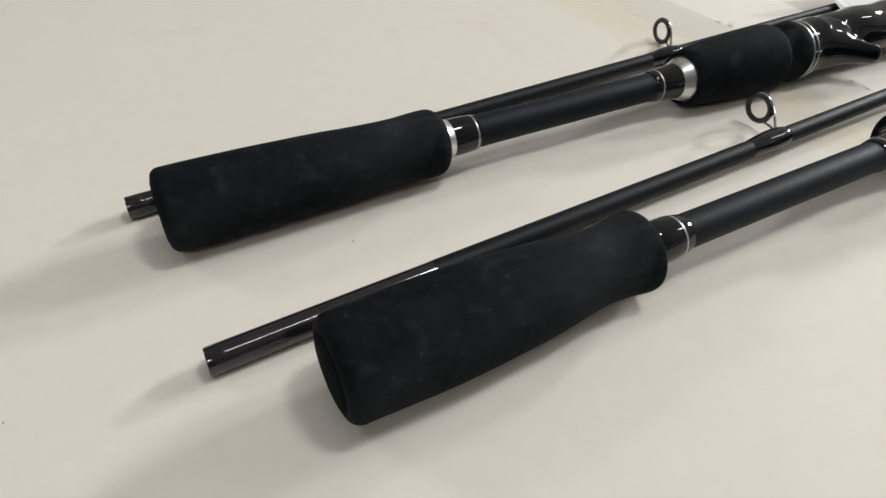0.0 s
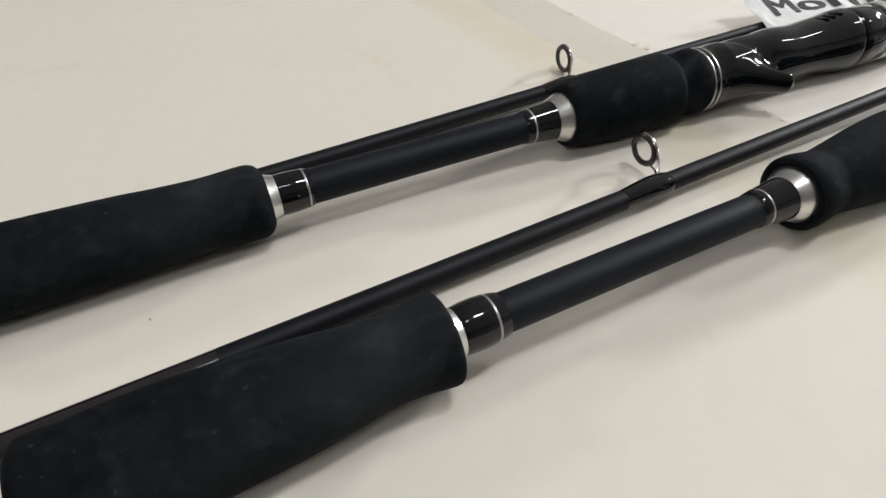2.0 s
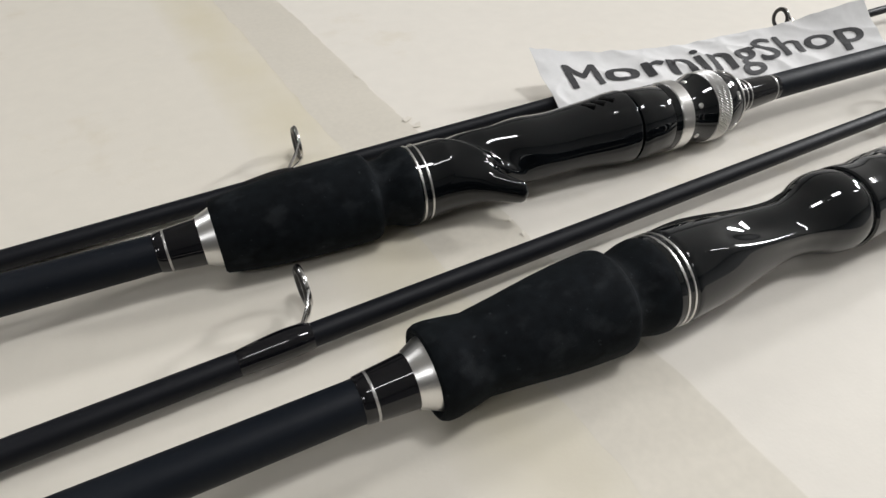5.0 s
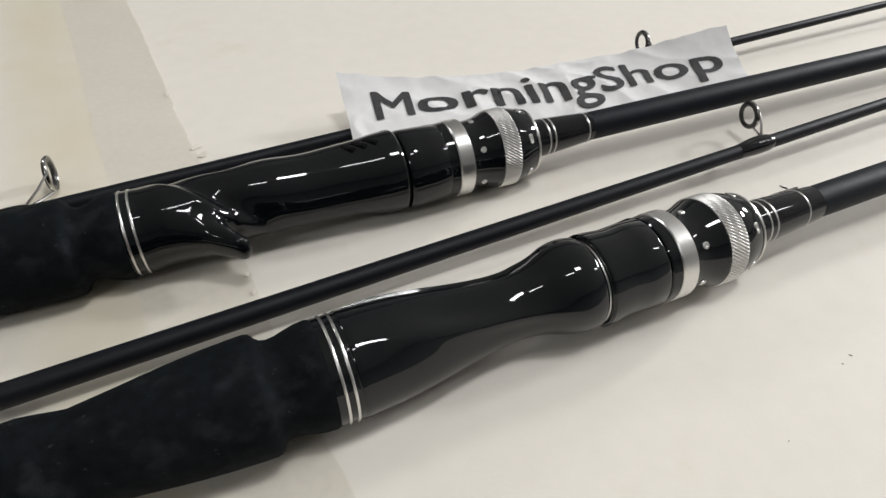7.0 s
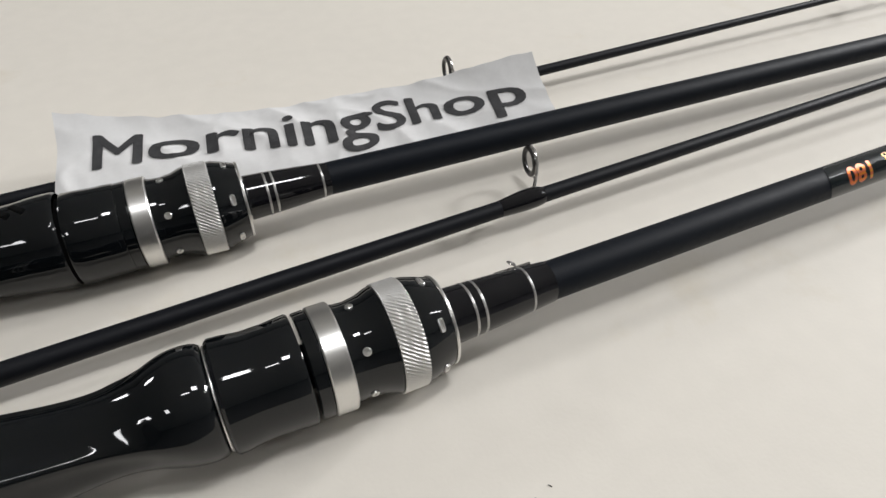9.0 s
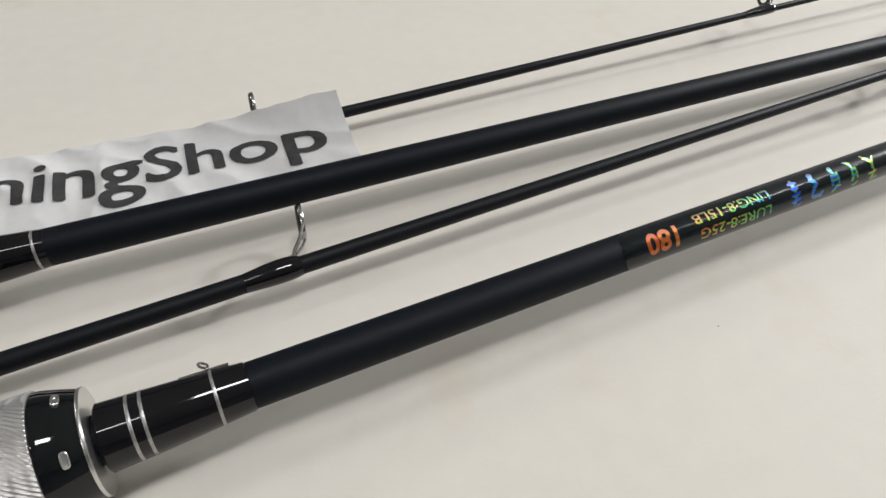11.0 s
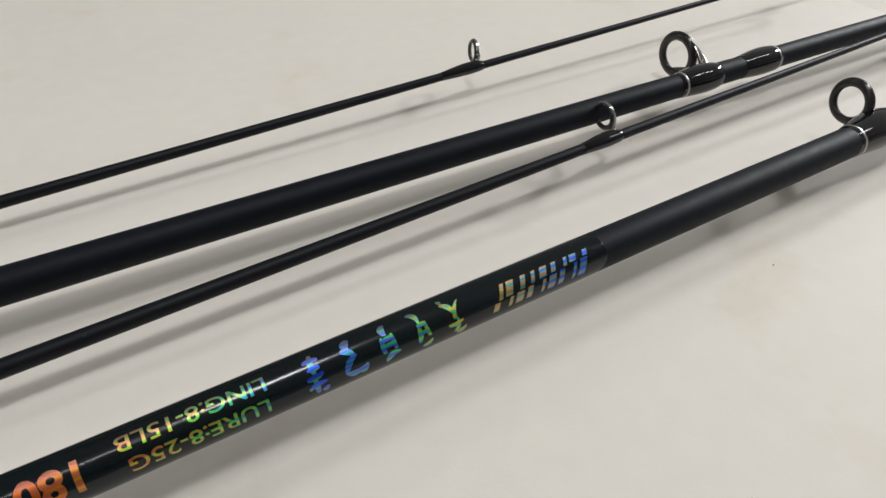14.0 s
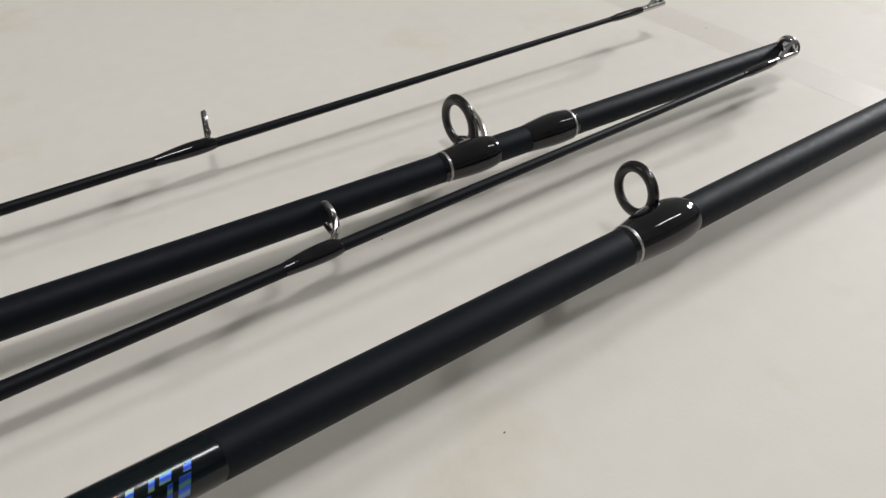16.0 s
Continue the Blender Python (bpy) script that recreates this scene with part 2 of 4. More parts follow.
def solid(name, bm, mat, label, category, m=None, group="", kind="", smooth=40):
    ob = new(name, finish(name, bm, mat, smooth))
    if m is not None:
        ob.matrix_world = m
    return tagged(ob, label=label, category=category, group=group, kind=kind)


MM = 0.001


def side(a):
    """Unit vector across a rod: 0 is up, 90 away from the table's front, -90 towards it."""
    return Vector((0, math.sin(radians(a)), math.cos(radians(a))))


def loft(sections, close=True, bm=None):
    """A skin over closed rings of points; ends are capped when close is set."""
    bm = bm or bmesh.new()
    rings = [[bm.verts.new(p) for p in s] for s in sections]
    n = len(rings[0])
    for a, b in zip(rings, rings[1:]):
        for k in range(n):
            bm.faces.new((a[k], a[(k + 1) % n], b[(k + 1) % n], b[k]))
    if close:
        bm.faces.new(list(reversed(rings[0])))
        bm.faces.new(rings[-1])
    return bm


def ease(points, steps):
    """A smooth line through (s, r) points."""
    out = []
    for k in range(len(points) - 1):
        p0, p1, p2, p3 = points[max(k - 1, 0)], points[k], points[k + 1], points[min(k + 2, len(points) - 1)]
        m1 = (p2[1] - p0[1]) / max(p2[0] - p0[0], 1e-6)
        m2 = (p3[1] - p1[1]) / max(p3[0] - p1[0], 1e-6)
        h = p2[0] - p1[0]
        for j in range(steps):
            t = j / steps
            r = ((2 * t**3 - 3 * t**2 + 1) * p1[1] + (t**3 - 2 * t**2 + t) * h * m1 + (-2 * t**3 + 3 * t**2) * p2[1] + (t**3 - t**2) * h * m2)
            out.append((p1[0] + h * t, r))
    return out + [points[-1]]


def turned(points, segs=48, steps=0, shape=None, close=True, bm=None):
    """A turned form along x, from (s, r) in millimetres; shape(s, a) adds millimetres to the radius."""
    pts = ease(points, steps) if steps else points
    rings = []
    for s, r in pts:
        ring = []
        for k in range(segs):
            a = 360.0 * k / segs
            rr = r + (shape(s, a) if shape else 0)
            ring.append(Vector((s * MM, 0, 0)) + side(a) * rr * MM)
        rings.append(ring)
    return loft(rings, close, bm)


def ringed(s, r0, r1, width, segs=64):
    """A low band with rounded shoulders round the axis."""
    return turned([(s - width / 2, r0), (s - width / 2, r1 - 0.08), (s - width / 2 + 0.1, r1), (s + width / 2 - 0.1, r1), (s + width / 2, r1 - 0.08), (s + width / 2, r0)], segs)


def tube(path, radius, segs=10, bm=None):
    """A round wire through points, in metres; radius one number or one per point."""
    path = [Vector(p) for p in path]
    rad = radius if isinstance(radius, (list, tuple)) else [radius] * len(path)
    rings, ref = [], Vector((0.13, 0.31, 0.94)).normalized()
    for k, p in enumerate(path):
        d = (path[min(k + 1, len(path) - 1)] - path[max(k - 1, 0)]).normalized()
        u = d.cross(ref).normalized()
        v = d.cross(u)
        rings.append([p + (u * math.cos(2 * math.pi * j / segs) + v * math.sin(2 * math.pi * j / segs)) * rad[k] for j in range(segs)])
    return loft(rings, True, bm)


def hoop(centre, normal, major, minor, segs=36, sides=10, flat=1.0, bm=None):
    """A ring of round section; flat widens the section along the normal."""
    bm = bm or bmesh.new()
    n = Vector(normal).normalized()
    u = n.orthogonal().normalized()
    v = n.cross(u)
    rings = []
    for k in range(segs):
        a = 2 * math.pi * k / segs
        out = u * math.cos(a) + v * math.sin(a)
        rings.append([bm.verts.new(Vector(centre) + out * (major + minor * math.cos(2 * math.pi * j / sides)) + n * minor * flat * math.sin(2 * math.pi * j / sides)) for j in range(sides)])
    for k in range(segs):
        a, b = rings[k], rings[(k + 1) % segs]
        for j in range(sides):
            bm.faces.new((a[j], a[(j + 1) % sides], b[(j + 1) % sides], b[j]))
    return bm


def block(x0, x1, y0, y1, z0, z1, bevel=0.0, bm=None):
    bm = bm or bmesh.new()
    made = bmesh.ops.create_cube(bm, size=1, matrix=Matrix.Translation(((x0 + x1) / 2, (y0 + y1) / 2, (z0 + z1) / 2)) @ Matrix.Diagonal((x1 - x0, y1 - y0, z1 - z0, 1)))
    if bevel:
        bmesh.ops.bevel(bm, geom=[e for e in bm.edges], offset=bevel, segments=2, affect="EDGES")
    return bm


def lettering(text, height, stretch=1.0, bold=0.012):
    """Flat letters of the built-in font as a bmesh, first letter at x = 0, baseline y = 0, capital height as given; returns it and its width."""
    data = bpy.data.curves.new("letters", "FONT")
    data.body, data.size, data.resolution_u, data.offset = text, 1.0, 4, bold
    ob = new("letters", data)
    bpy.context.view_layer.update()
    me = bpy.data.meshes.new_from_object(ob.evaluated_get(bpy.context.evaluated_depsgraph_get()))
    bm = bmesh.new()
    bm.from_mesh(me)
    bpy.data.objects.remove(ob)
    bpy.data.curves.remove(data)
    bpy.data.meshes.remove(me)
    x0, x1 = min(v.co.x for v in bm.verts), max(v.co.x for v in bm.verts)
    k = height / 0.73
    for v in bm.verts:
        v.co = Vector(((v.co.x - x0) * k * stretch, v.co.y * k, 0))
    return bm, (x1 - x0) * k * stretch


def diced(bm, dx, dy):
    """Cut flat letters along a grid, so that they bend with their surface."""
    bmesh.ops.triangulate(bm, faces=bm.faces)
    for axis, step in ((0, dx), (1, dy)):
        lo, hi = min(v.co[axis] for v in bm.verts), max(v.co[axis] for v in bm.verts)
        x = lo + step
        while x < hi:
            no = [0, 0, 0]
            no[axis] = 1
            co = [0, 0, 0]
            co[axis] = x
            bmesh.ops.bisect_plane(bm, geom=bm.verts[:] + bm.edges[:] + bm.faces[:], plane_co=co, plane_no=no)
            x += step
    return bm


# ---- room ----
X0, X1, Y0, Y1, FLOOR_Z = -3.2, 8.6, -3.2, 4.2, -0.75


def wall(name, x0, x1, y0, y1):
    return solid(name, block(x0, x1, y0, y1, FLOOR_Z, CEILING), WALL, "plain grey painted room wall", "wall", kind="structure", smooth=0)


wall("wall_north", X0, X1, Y1, Y1 + 0.12)
wall("wall_south", X0, X1, Y0 - 0.12, Y0)
wall("wall_east", X1, X1 + 0.12, Y0 - 0.12, Y1 + 0.12)
wall("wall_west", X0 - 0.12, X0, Y0 - 0.12, Y1 + 0.12)
solid("floor", block(X0 - 0.12, X1 + 0.12, Y0 - 0.12, Y1 + 0.12, FLOOR_Z - 0.1, FLOOR_Z), FLOOR, "grey vinyl floor under the table", "floor", kind="structure", smooth=0)
solid("ceiling", block(X0 - 0.12, X1 + 0.12, Y0 - 0.12, Y1 + 0.12, CEILING, CEILING + 0.1), CEIL, "plain grey painted ceiling", "ceiling", kind="structure", smooth=0)

# ---- table and the paper spread on it ----
table = thing("table", pose(0.45, 0.2, -0.0006), "long wooden table covered with cream paper", "table")
part("tabletop", block(-1.2, 1.3, -0.45, 0.75, -0.028, 0, 0.003), WOOD, table)
for lx in (-1.1, 1.2):
    for ly in (-0.36, 0.66):
        part("leg", block(lx - 0.03, lx + 0.03, ly - 0.03, ly + 0.03, FLOOR_Z + 0.0006, -0.028, 0.004), WOOD, table)


def torn(y, base, lean, seed, rough=0.0016):
    """The x of a torn paper edge at y."""
    return base + lean * (y - 0.2) + rough * (noise.noise((y * 22, seed, 0)) + 0.5 * noise.noise((y * 90, seed, 3)) + 0.25 * noise.noise((y * 320, seed, 7)))


def paper(name, edge0, edge1, z0, z1, mat, label, ys=(-0.22, 0.92), steps=420):
    """A thin sheet between two edges that are functions of y."""
    bm = bmesh.new()
    rows = []
    for k in range(steps + 1):
        y = ys[0] + (ys[1] - ys[0]) * k / steps
        a, b = edge0(y), edge1(y)
        rows.append([bm.verts.new((a, y, z0)), bm.verts.new((b, y, z0)), bm.verts.new((b, y, z1)), bm.verts.new((a, y, z1))])
    for r, q in zip(rows, rows[1:]):
        for j in range(4):
            bm.faces.new((r[j], r[(j + 1) % 4], q[(j + 1) % 4], q[j]))
    bm.faces.new(rows[0])
    bm.faces.new(list(reversed(rows[-1])))
    return solid(name, bm, mat, label, "paper sheet", kind="structure", smooth=0)


def seam(y):
    return torn(y, 0.3103, -0.086, 2.0)


def seam_far(y):
    return torn(y, 0.9602, -0.022, 5.0, 0.0006)


paper("table_paper_middle", lambda y: 0.20, lambda y: 1.2, -0.0005, 0.0, SHEET, "cream paper sheet spread flat on the table")
paper("table_paper_left", lambda y: -0.72, seam, 0.00002, 0.00022, SHEET_B, "aged cream paper sheet with a torn edge")
paper("table_paper_right", lambda y: seam_far(y), lambda y: 1.72, 0.00001, 0.00002, SHEET_C, "cream paper sheet overlapping the middle one")
paper("tape_strip", lambda y: seam(y) - 0.031 + 0.0012 * noise.noise((y * 60, 1, 1)), lambda y: seam(y) - 0.0004, 0.00023, 0.00025, TAPE, "yellowed clear tape along the torn paper seam")

paper("tape_strip_far", lambda y: seam_far(y) - 0.019 + 0.0004 * noise.noise((y * 50, 3, 1)), lambda y: seam_far(y) + 0.0005, 0.00001, 0.00003, TAPE_B, "faded clear tape along the far paper seam")

# scraps of torn paper that stand up along the seam
scrap = bmesh.new()
for sx, sy, w, h, turn in ((0.3092, 0.2225, 0.0042, 0.0024, 20), (0.3112, 0.2165, 0.0026, 0.0042, -35), (0.3140, 0.1470, 0.0017, 0.0013, 40), (0.3145, 0.1390, 0.0016, 0.0020, 10), (0.3165, 0.1190, 0.0030, 0.0058, -20), (0.3035, 0.2680, 0.0012, 0.0036, 12)):
    m = pose(sx, sy, 0.0004, 0, 0, turn)
    ring = [(-w / 2, -h / 2, 0), (w / 2, -h * 0.3, 0.0001), (w * 0.25, h / 2, 0.0005), (-w * 0.45, h * 0.25, 0.0003)]
    loft([[m @ Vector(p) for p in ring], [m @ (Vector(p) + Vector((0, 0, 0.0001))) for p in ring]], True, scrap)
solid("torn_paper_scraps", scrap, SHEET_B, "tiny curled scraps of torn cream paper", "paper scraps", kind="stuff", smooth=0)


# ---- parts of the rods ----
def winding(parent, s0, r0, s1, r1, swell=0.25, marks=(), blank=None):
    """Glossy black thread under clear coat between two places, with silver thread marks."""
    n = 8
    pts = [(s0, r0 - 0.3), (s0 + 0.3, r0)]
    for k in range(1, n):
        t = k / n
        pts.append((s0 + (s1 - s0) * t, r0 + (r1 - r0) * t + swell * math.sin(math.pi * t)))
    pts += [(s1 - 0.25, r1), (s1, r1 - 0.35)]
    ob = part("winding", turned(pts, 48), EPOXY, parent, "glossy black thread winding under clear coat")
    for mark in marks:
        t = (mark - s0) / (s1 - s0)
        r = r0 + (r1 - r0) * t + swell * math.sin(math.pi * t)
        part("silver_thread", ringed(mark, r - 0.4, r + 0.06, 0.7, 48), THREAD, ob, "thin silver thread line")
    return ob


def seat_rings(parent, s, r, places=(0.8, 3.3)):
    part("seat_spacer", turned([(s, r - 0.6), (s, r - 0.1), (s + 5.6, r - 0.1), (s + 5.6, r - 0.6)], 64), GLOSS, parent, "black spacer behind the reel seat")
    for k in places:
        part("seat_ring", ringed(s + k, r - 0.5, r + 0.15, 0.62), SILVER, parent, "thin polished silver ring")


def lock_nut(parent, s, grow, phase, q=1.0):
    """The two-tone locking nut of the reel seat: silver band, black barrel with screws, knurled band, slotted end, silver rim."""
    def R(*pts):
        return [(s + a * q, b * grow) for a, b in pts]
    part("nut_collar", turned(R((-3.0, 10.6), (-3.0, 11.4), (-2.7, 11.7), (-0.3, 11.8), (0, 11.5), (0, 10.6)), 64), GLOSS, parent, "black collar of the locking nut")
    part("nut_band", turned(R((0.05, 10.4), (0.05, 11.7), (0.35, 12.0), (4.6, 12.0), (4.9, 11.7), (4.9, 10.4)), 72), SILVER, parent, "brushed aluminium band of the locking nut")
    barrel = part("nut_barrel", turned(R((5.0, 10.2), (5.0, 11.1), (6.2, 10.85), (8.5, 10.75), (11.5, 11.2), (13.6, 12.0), (14.7, 12.25), (14.8, 10.2)), 72, 0), GLOSS, parent, "black concave barrel of the locking nut")
    for k in range(6):
        a = phase + 60 * k
        c = Vector(((s + 8.6 * q) * MM, 0, 0)) + side(a) * 10.85 * grow * MM
        d = side(a)
        bm = bmesh.new()
        u = Vector((1, 0, 0))
        v = d.cross(u)
        rings = []
        for rr, hh in ((0.98, -0.5), (0.98, 0.22), (0.8, 0.36), (0.42, 0.34), (0.38, 0.02)):
            rings.append([c + (u * math.cos(2 * math.pi * j / 14) + v * math.sin(2 * math.pi * j / 14)) * rr * MM + d * hh * MM for j in range(14)])
        part("screw", loft(rings, True, bm), SILVER, barrel, "tiny bright hex screw")
    teeth = 80
    part("knurled_band", turned([(s + 14.85 * q, 10.4 * grow)] + [(s + (14.9 + 0.2 * k) * q, 12.35 * grow) for k in range(30)] + [(s + 20.85 * q, 10.4 * grow)], teeth * 6, 0,
                                lambda h, a: 0.22 * math.sin(radians(a) * teeth + (h - s) * 4.6) if 14.9 * q < h - s < 20.7 * q else 0.0), KNURL, parent, "diagonally knurled aluminium band")
    end = part("nut_end", turned(R((20.9, 10.2), (20.9, 12.15), (22.2, 12.0), (25.0, 11.2), (27.4, 10.4), (27.9, 10.2), (27.9, 5.6)), 72), GLOSS, parent, "black slotted end of the locking nut")
    for k in range(6):
        a = phase + 60 * k
        c = Vector(((s + 25.0 * q) * MM, 0, 0)) + side(a) * 11.25 * grow * MM
        tilt = Vector((math.cos(radians(-16)), 0, 0)) + side(a) * math.sin(radians(-16))
        across = side(a + 90)
        up = tilt.cross(across) * -1
        if up.dot(side(a)) < 0:
            up = -up
        rings = []
        for w, l, hh in ((0.75, 1.6, -0.6), (0.75, 1.6, 0.22), (0.62, 1.45, 0.34), (0.36, 1.05, 0.30), (0.32, 1.0, 0.0)):
            ring = []
            for j in range(16):
                ang = 2 * math.pi * j / 16
                cx, cy = math.cos(ang), math.sin(ang)
                cy = math.copysign(abs(cy) ** 0.5, cy)
                cx = math.copysign(abs(cx) ** 0.7, cx)
                ring.append(c + tilt * cx * w * MM + across * cy * l * MM + up * hh * MM)
            rings.append(ring)
        part("slot_plate", loft(rings), SILVER, end, "small bright slot plate")
    part("nut_rim", ringed(s + 28.2 * q, 9.0 * grow, 10.45 * grow, 0.7, 72), SILVER, parent, "thin silver rim of the locking nut")


def line_guide(parent, at, foot_r, a, reach, ring, wrap=None, feet=1, lean=0, metal=CHROME):
    """A line guide: ceramic ring in a chrome frame on bent legs, its foot under a glossy winding. at: the blank's axis there; wrap: where the legs meet it, ahead of that."""
    at = Vector(at)
    centre = at + side(a) * reach * MM
    normal = Vector((math.cos(radians(lean)), 0, 0)) + side(a) * math.sin(radians(lean))
    across = side(a + 90)
    rise = across.cross(normal).normalized()
    if rise.dot(side(a)) < 0:
        rise = -rise
    frame = part("guide_frame", hoop(centre + normal * 0.0004, normal, (ring - 0.30) * MM, 0.38 * MM, flat=1.6), metal, parent, "polished metal guide frame")
    part("guide_ring", hoop(centre, normal, ring * 0.805 * MM, ring * 0.175 * MM, flat=0.85), CERAMIC, frame, "dark ceramic guide ring")
    for sgn in (1, -1):
        top = centre + across * sgn * ring * 0.62 * MM - rise * ring * 0.70 * MM + normal * 0.0006
        low = at + side(a) * (foot_r + 0.7) * MM + across * sgn * 0.55 * MM + Vector((-0.0012 if wrap is None else wrap, 0, 0))
        part("guide_leg", tube([top, top.lerp(low, 0.5) + Vector((0.0005, 0, 0)), low, low - Vector((0.006, 0, 0)) - side(a) * 0.0004], [0.00042, 0.00048, 0.0006, 0.0003], 8), metal, frame, "bent metal guide leg")
    if feet == 2:
        for sgn in (1, -1):
            top = centre + across * sgn * ring * 0.80 * MM + rise * ring * 0.40 * MM + normal * 0.0008
            low = at + side(a) * (foot_r + 0.8) * MM + across * sgn * 0.7 * MM + Vector((-0.0005, 0, 0))
            bend = top.lerp(low, 0.55) + Vector((0.0036, 0, 0)) + across * sgn * 0.0006
            bow = [top * (1 - t) ** 2 + bend * 2 * t * (1 - t) + low * t * t for t in (0.0, 0.2, 0.4, 0.6, 0.8, 1.0)]
            part("guide_leg", tube(bow + [low + Vector((0.005, 0, 0)) - side(a) * 0.0007], [0.0008, 0.0011, 0.0012, 0.0012, 0.0011, 0.0010, 0.0005], 10), CHROME, frame, "stout bent chrome guide leg")
    return frame


def foot_winding(parent, axis, x0, x1, r, swell, a, mark=None, segs=40):
    """The winding over a guide's foot, fatter on the foot's side and tapering towards x0."""
    def ring(x, lift=0.0):
        t = (x - x0) / (x1 - x0)
        body = max(0.0, math.sin(math.pi * min(1.0, max(t, 0.0)) ** 1.6)) ** 0.6
        return [Vector(axis(x)) + side(360.0 * j / segs) * (r + 0.12 + lift + swell * body * (0.40 + 0.60 * max(0.0, math.cos(radians(360.0 * j / segs - a))) ** 2)) * MM for j in range(segs)]
    n = 18
    ob = part("winding", loft([ring(x0, -0.3)] + [ring(x0 + (x1 - x0) * k / n) for k in range(n + 1)] + [ring(x1, -0.3)]), EPOXY, parent, "glossy black winding over the guide foot")
    if mark is not None:
        part("silver_thread", loft([ring(mark + d * MM, q) for d, q in ((-0.38, -0.3), (-0.36, 0.03), (-0.2, 0.09), (0.2, 0.09), (0.36, 0.03), (0.38, -0.3))]), THREAD, ob, "thin silver thread line")
    return ob


def butt(s0, r, rim):
    """A flat end face with a rounded rim, as (s, r)."""
    arc = [(s0 + rim * (1 - math.cos(radians(9 * k))), r - rim + rim * math.sin(radians(9 * k))) for k in range(11)]
    return [(s0 - 0.15, 0.1), (s0 - 0.12, r * 0.45), (s0 - 0.04, r - rim - 0.6)] + arc


def rear_grip(parent, pts, seed):
    s0, r0 = pts[3]
    # thin disc over the foam end; its dark colour stands for shade
    part("shaded_butt_face", turned([(s0 - 0.35, 0.1), (s0 - 0.35, r0 - 0.9), (s0 - 0.2, r0 - 0.5), (s0 + 0.1, r0 - 0.3)], 56), SHADED_END, parent, "flat butt end face with shade in its darker colour")
    part("rear_grip", turned(pts, 64, 0, lambda s, a: 0.06 * noise.noise((s * 0.09, a * 0.02, seed))), FOAM, parent, "long flared black foam rear grip")


def blank_section(parent, s0, s1, r0, r1, label, mat=PAINT):
    def r(s):
        return r0 + (r1 - r0) * (s - s0) / (s1 - s0)
    pts = [(s0 + (s1 - s0) * k / 24, r(s0 + (s1 - s0) * k / 24)) for k in range(25)]
    part("blank", turned(pts + [(s1, r1 - 0.9), (s1 - 25, r1 - 1.0)], 48), mat, parent, label)
    return r


def lean_to(x, y, z, dy, dz):
    """A pose at the butt end of a rod whose axis rises dy and dz for each metre along x."""
    d = Vector((1, dy, dz)).normalized()
    yy = Vector((0, 0, 1)).cross(d).normalized()
    zz = d.cross(yy)
    return Matrix.Translation((x, y, z)) @ Matrix(((d.x, yy.x, zz.x), (d.y, yy.y, zz.y), (d.z, yy.z, zz.z))).to_4x4()


# ---- the casting rod's handle section, with a trigger ----
far = thing("fishing_rod_handle_section", lean_to(0.0270, 0.1651, 0.0134, -0.0085, -0.0009), "matte black casting rod handle section with trigger reel seat", "fishing rod", group="rods on the table")
rear_grip(far, butt(-2.6, 13.05, 3.0) + ease([(0.6, 13.06), (8, 13.15), (18, 13.05), (32, 12.8), (50, 12.2), (60, 11.6), (68, 11.3), (75, 11.25), (81, 11.5), (85, 11.65), (87.6, 11.4), (89.4, 10.4), (90.6, 8.8)], 3) + [(90.6, 6.5)], 3)
part("grip_collar", turned([(88.0, 6.0), (88.0, 8.2), (89.6, 8.25), (90.8, 7.6), (92.4, 6.9), (93.6, 6.6), (93.7, 6.0)], 56), SILVER, far, "flared aluminium collar")
winding(far, 93.4, 6.5, 104.2, 6.0, 0.3, (102.6,))
blank_section(far, 103, 911.5, 5.72, 3.68, "matte blue-black carbon blank")
winding(far, 181.6, 5.85, 194.6, 7.1, 0.05, (184.6,))
part("foregrip_collar", turned([(193.8, 5.6), (193.8, 7.2), (194.6, 7.6), (197.0, 8.5), (198.6, 9.3), (199.8, 9.6), (200.4, 6.0)], 56), SILVER, far, "flared aluminium collar")
part("foregrip", turned([(200.6, 8.6), (198.8, 9.5), (198.0, 10.2), (198.6, 10.9), (201, 11.4), (207, 12.3), (216, 13.1), (225, 13.5), (236, 13.75), (242.8, 13.75), (244.2, 13.55), (245.0, 13.0), (245.5, 12.1), (246.2, 11.2), (247.2, 10.6), (248.6, 10.4), (250.6, 10.9), (252.6, 11.8), (254.8, 12.5), (257.4, 12.85), (258.4, 12.5), (258.5, 9.0)], 64, 0, lambda s, a: 0.05 * noise.noise((s * 0.1, a * 0.02, 4))), FOAM, far, "black foam foregrip with a rounded front groove")
seat_rings(far, 258.5, 12.3)

TRIG = -92
FAR_SEAT = ((264.1, 12.1), (268, 11.7), (273, 10.9), (279, 10.2), (285, 9.7), (290, 9.35), (296, 9.15), (306, 9.15), (314, 9.25), (320, 9.55), (325, 10.2), (330, 11.2), (334, 12.05), (337.5, 12.45), (339.6, 12.5), (340.3, 12.1))


def fin(s):
    """How far the seat swells towards the trigger at s, and its half width in degrees."""
    if s < 264.5 or s > 290:
        return 0.0, 40.0
    if s < 281:
        t = (s - 264.5) / 16.5
        return 1.3 * t * t * (3 - 2 * t), 62 - 26 * t
    t = (s - 281) / 9.0
    return 1.3 * (1 - t ** 1.4) ** 3, 36 - 6 * t


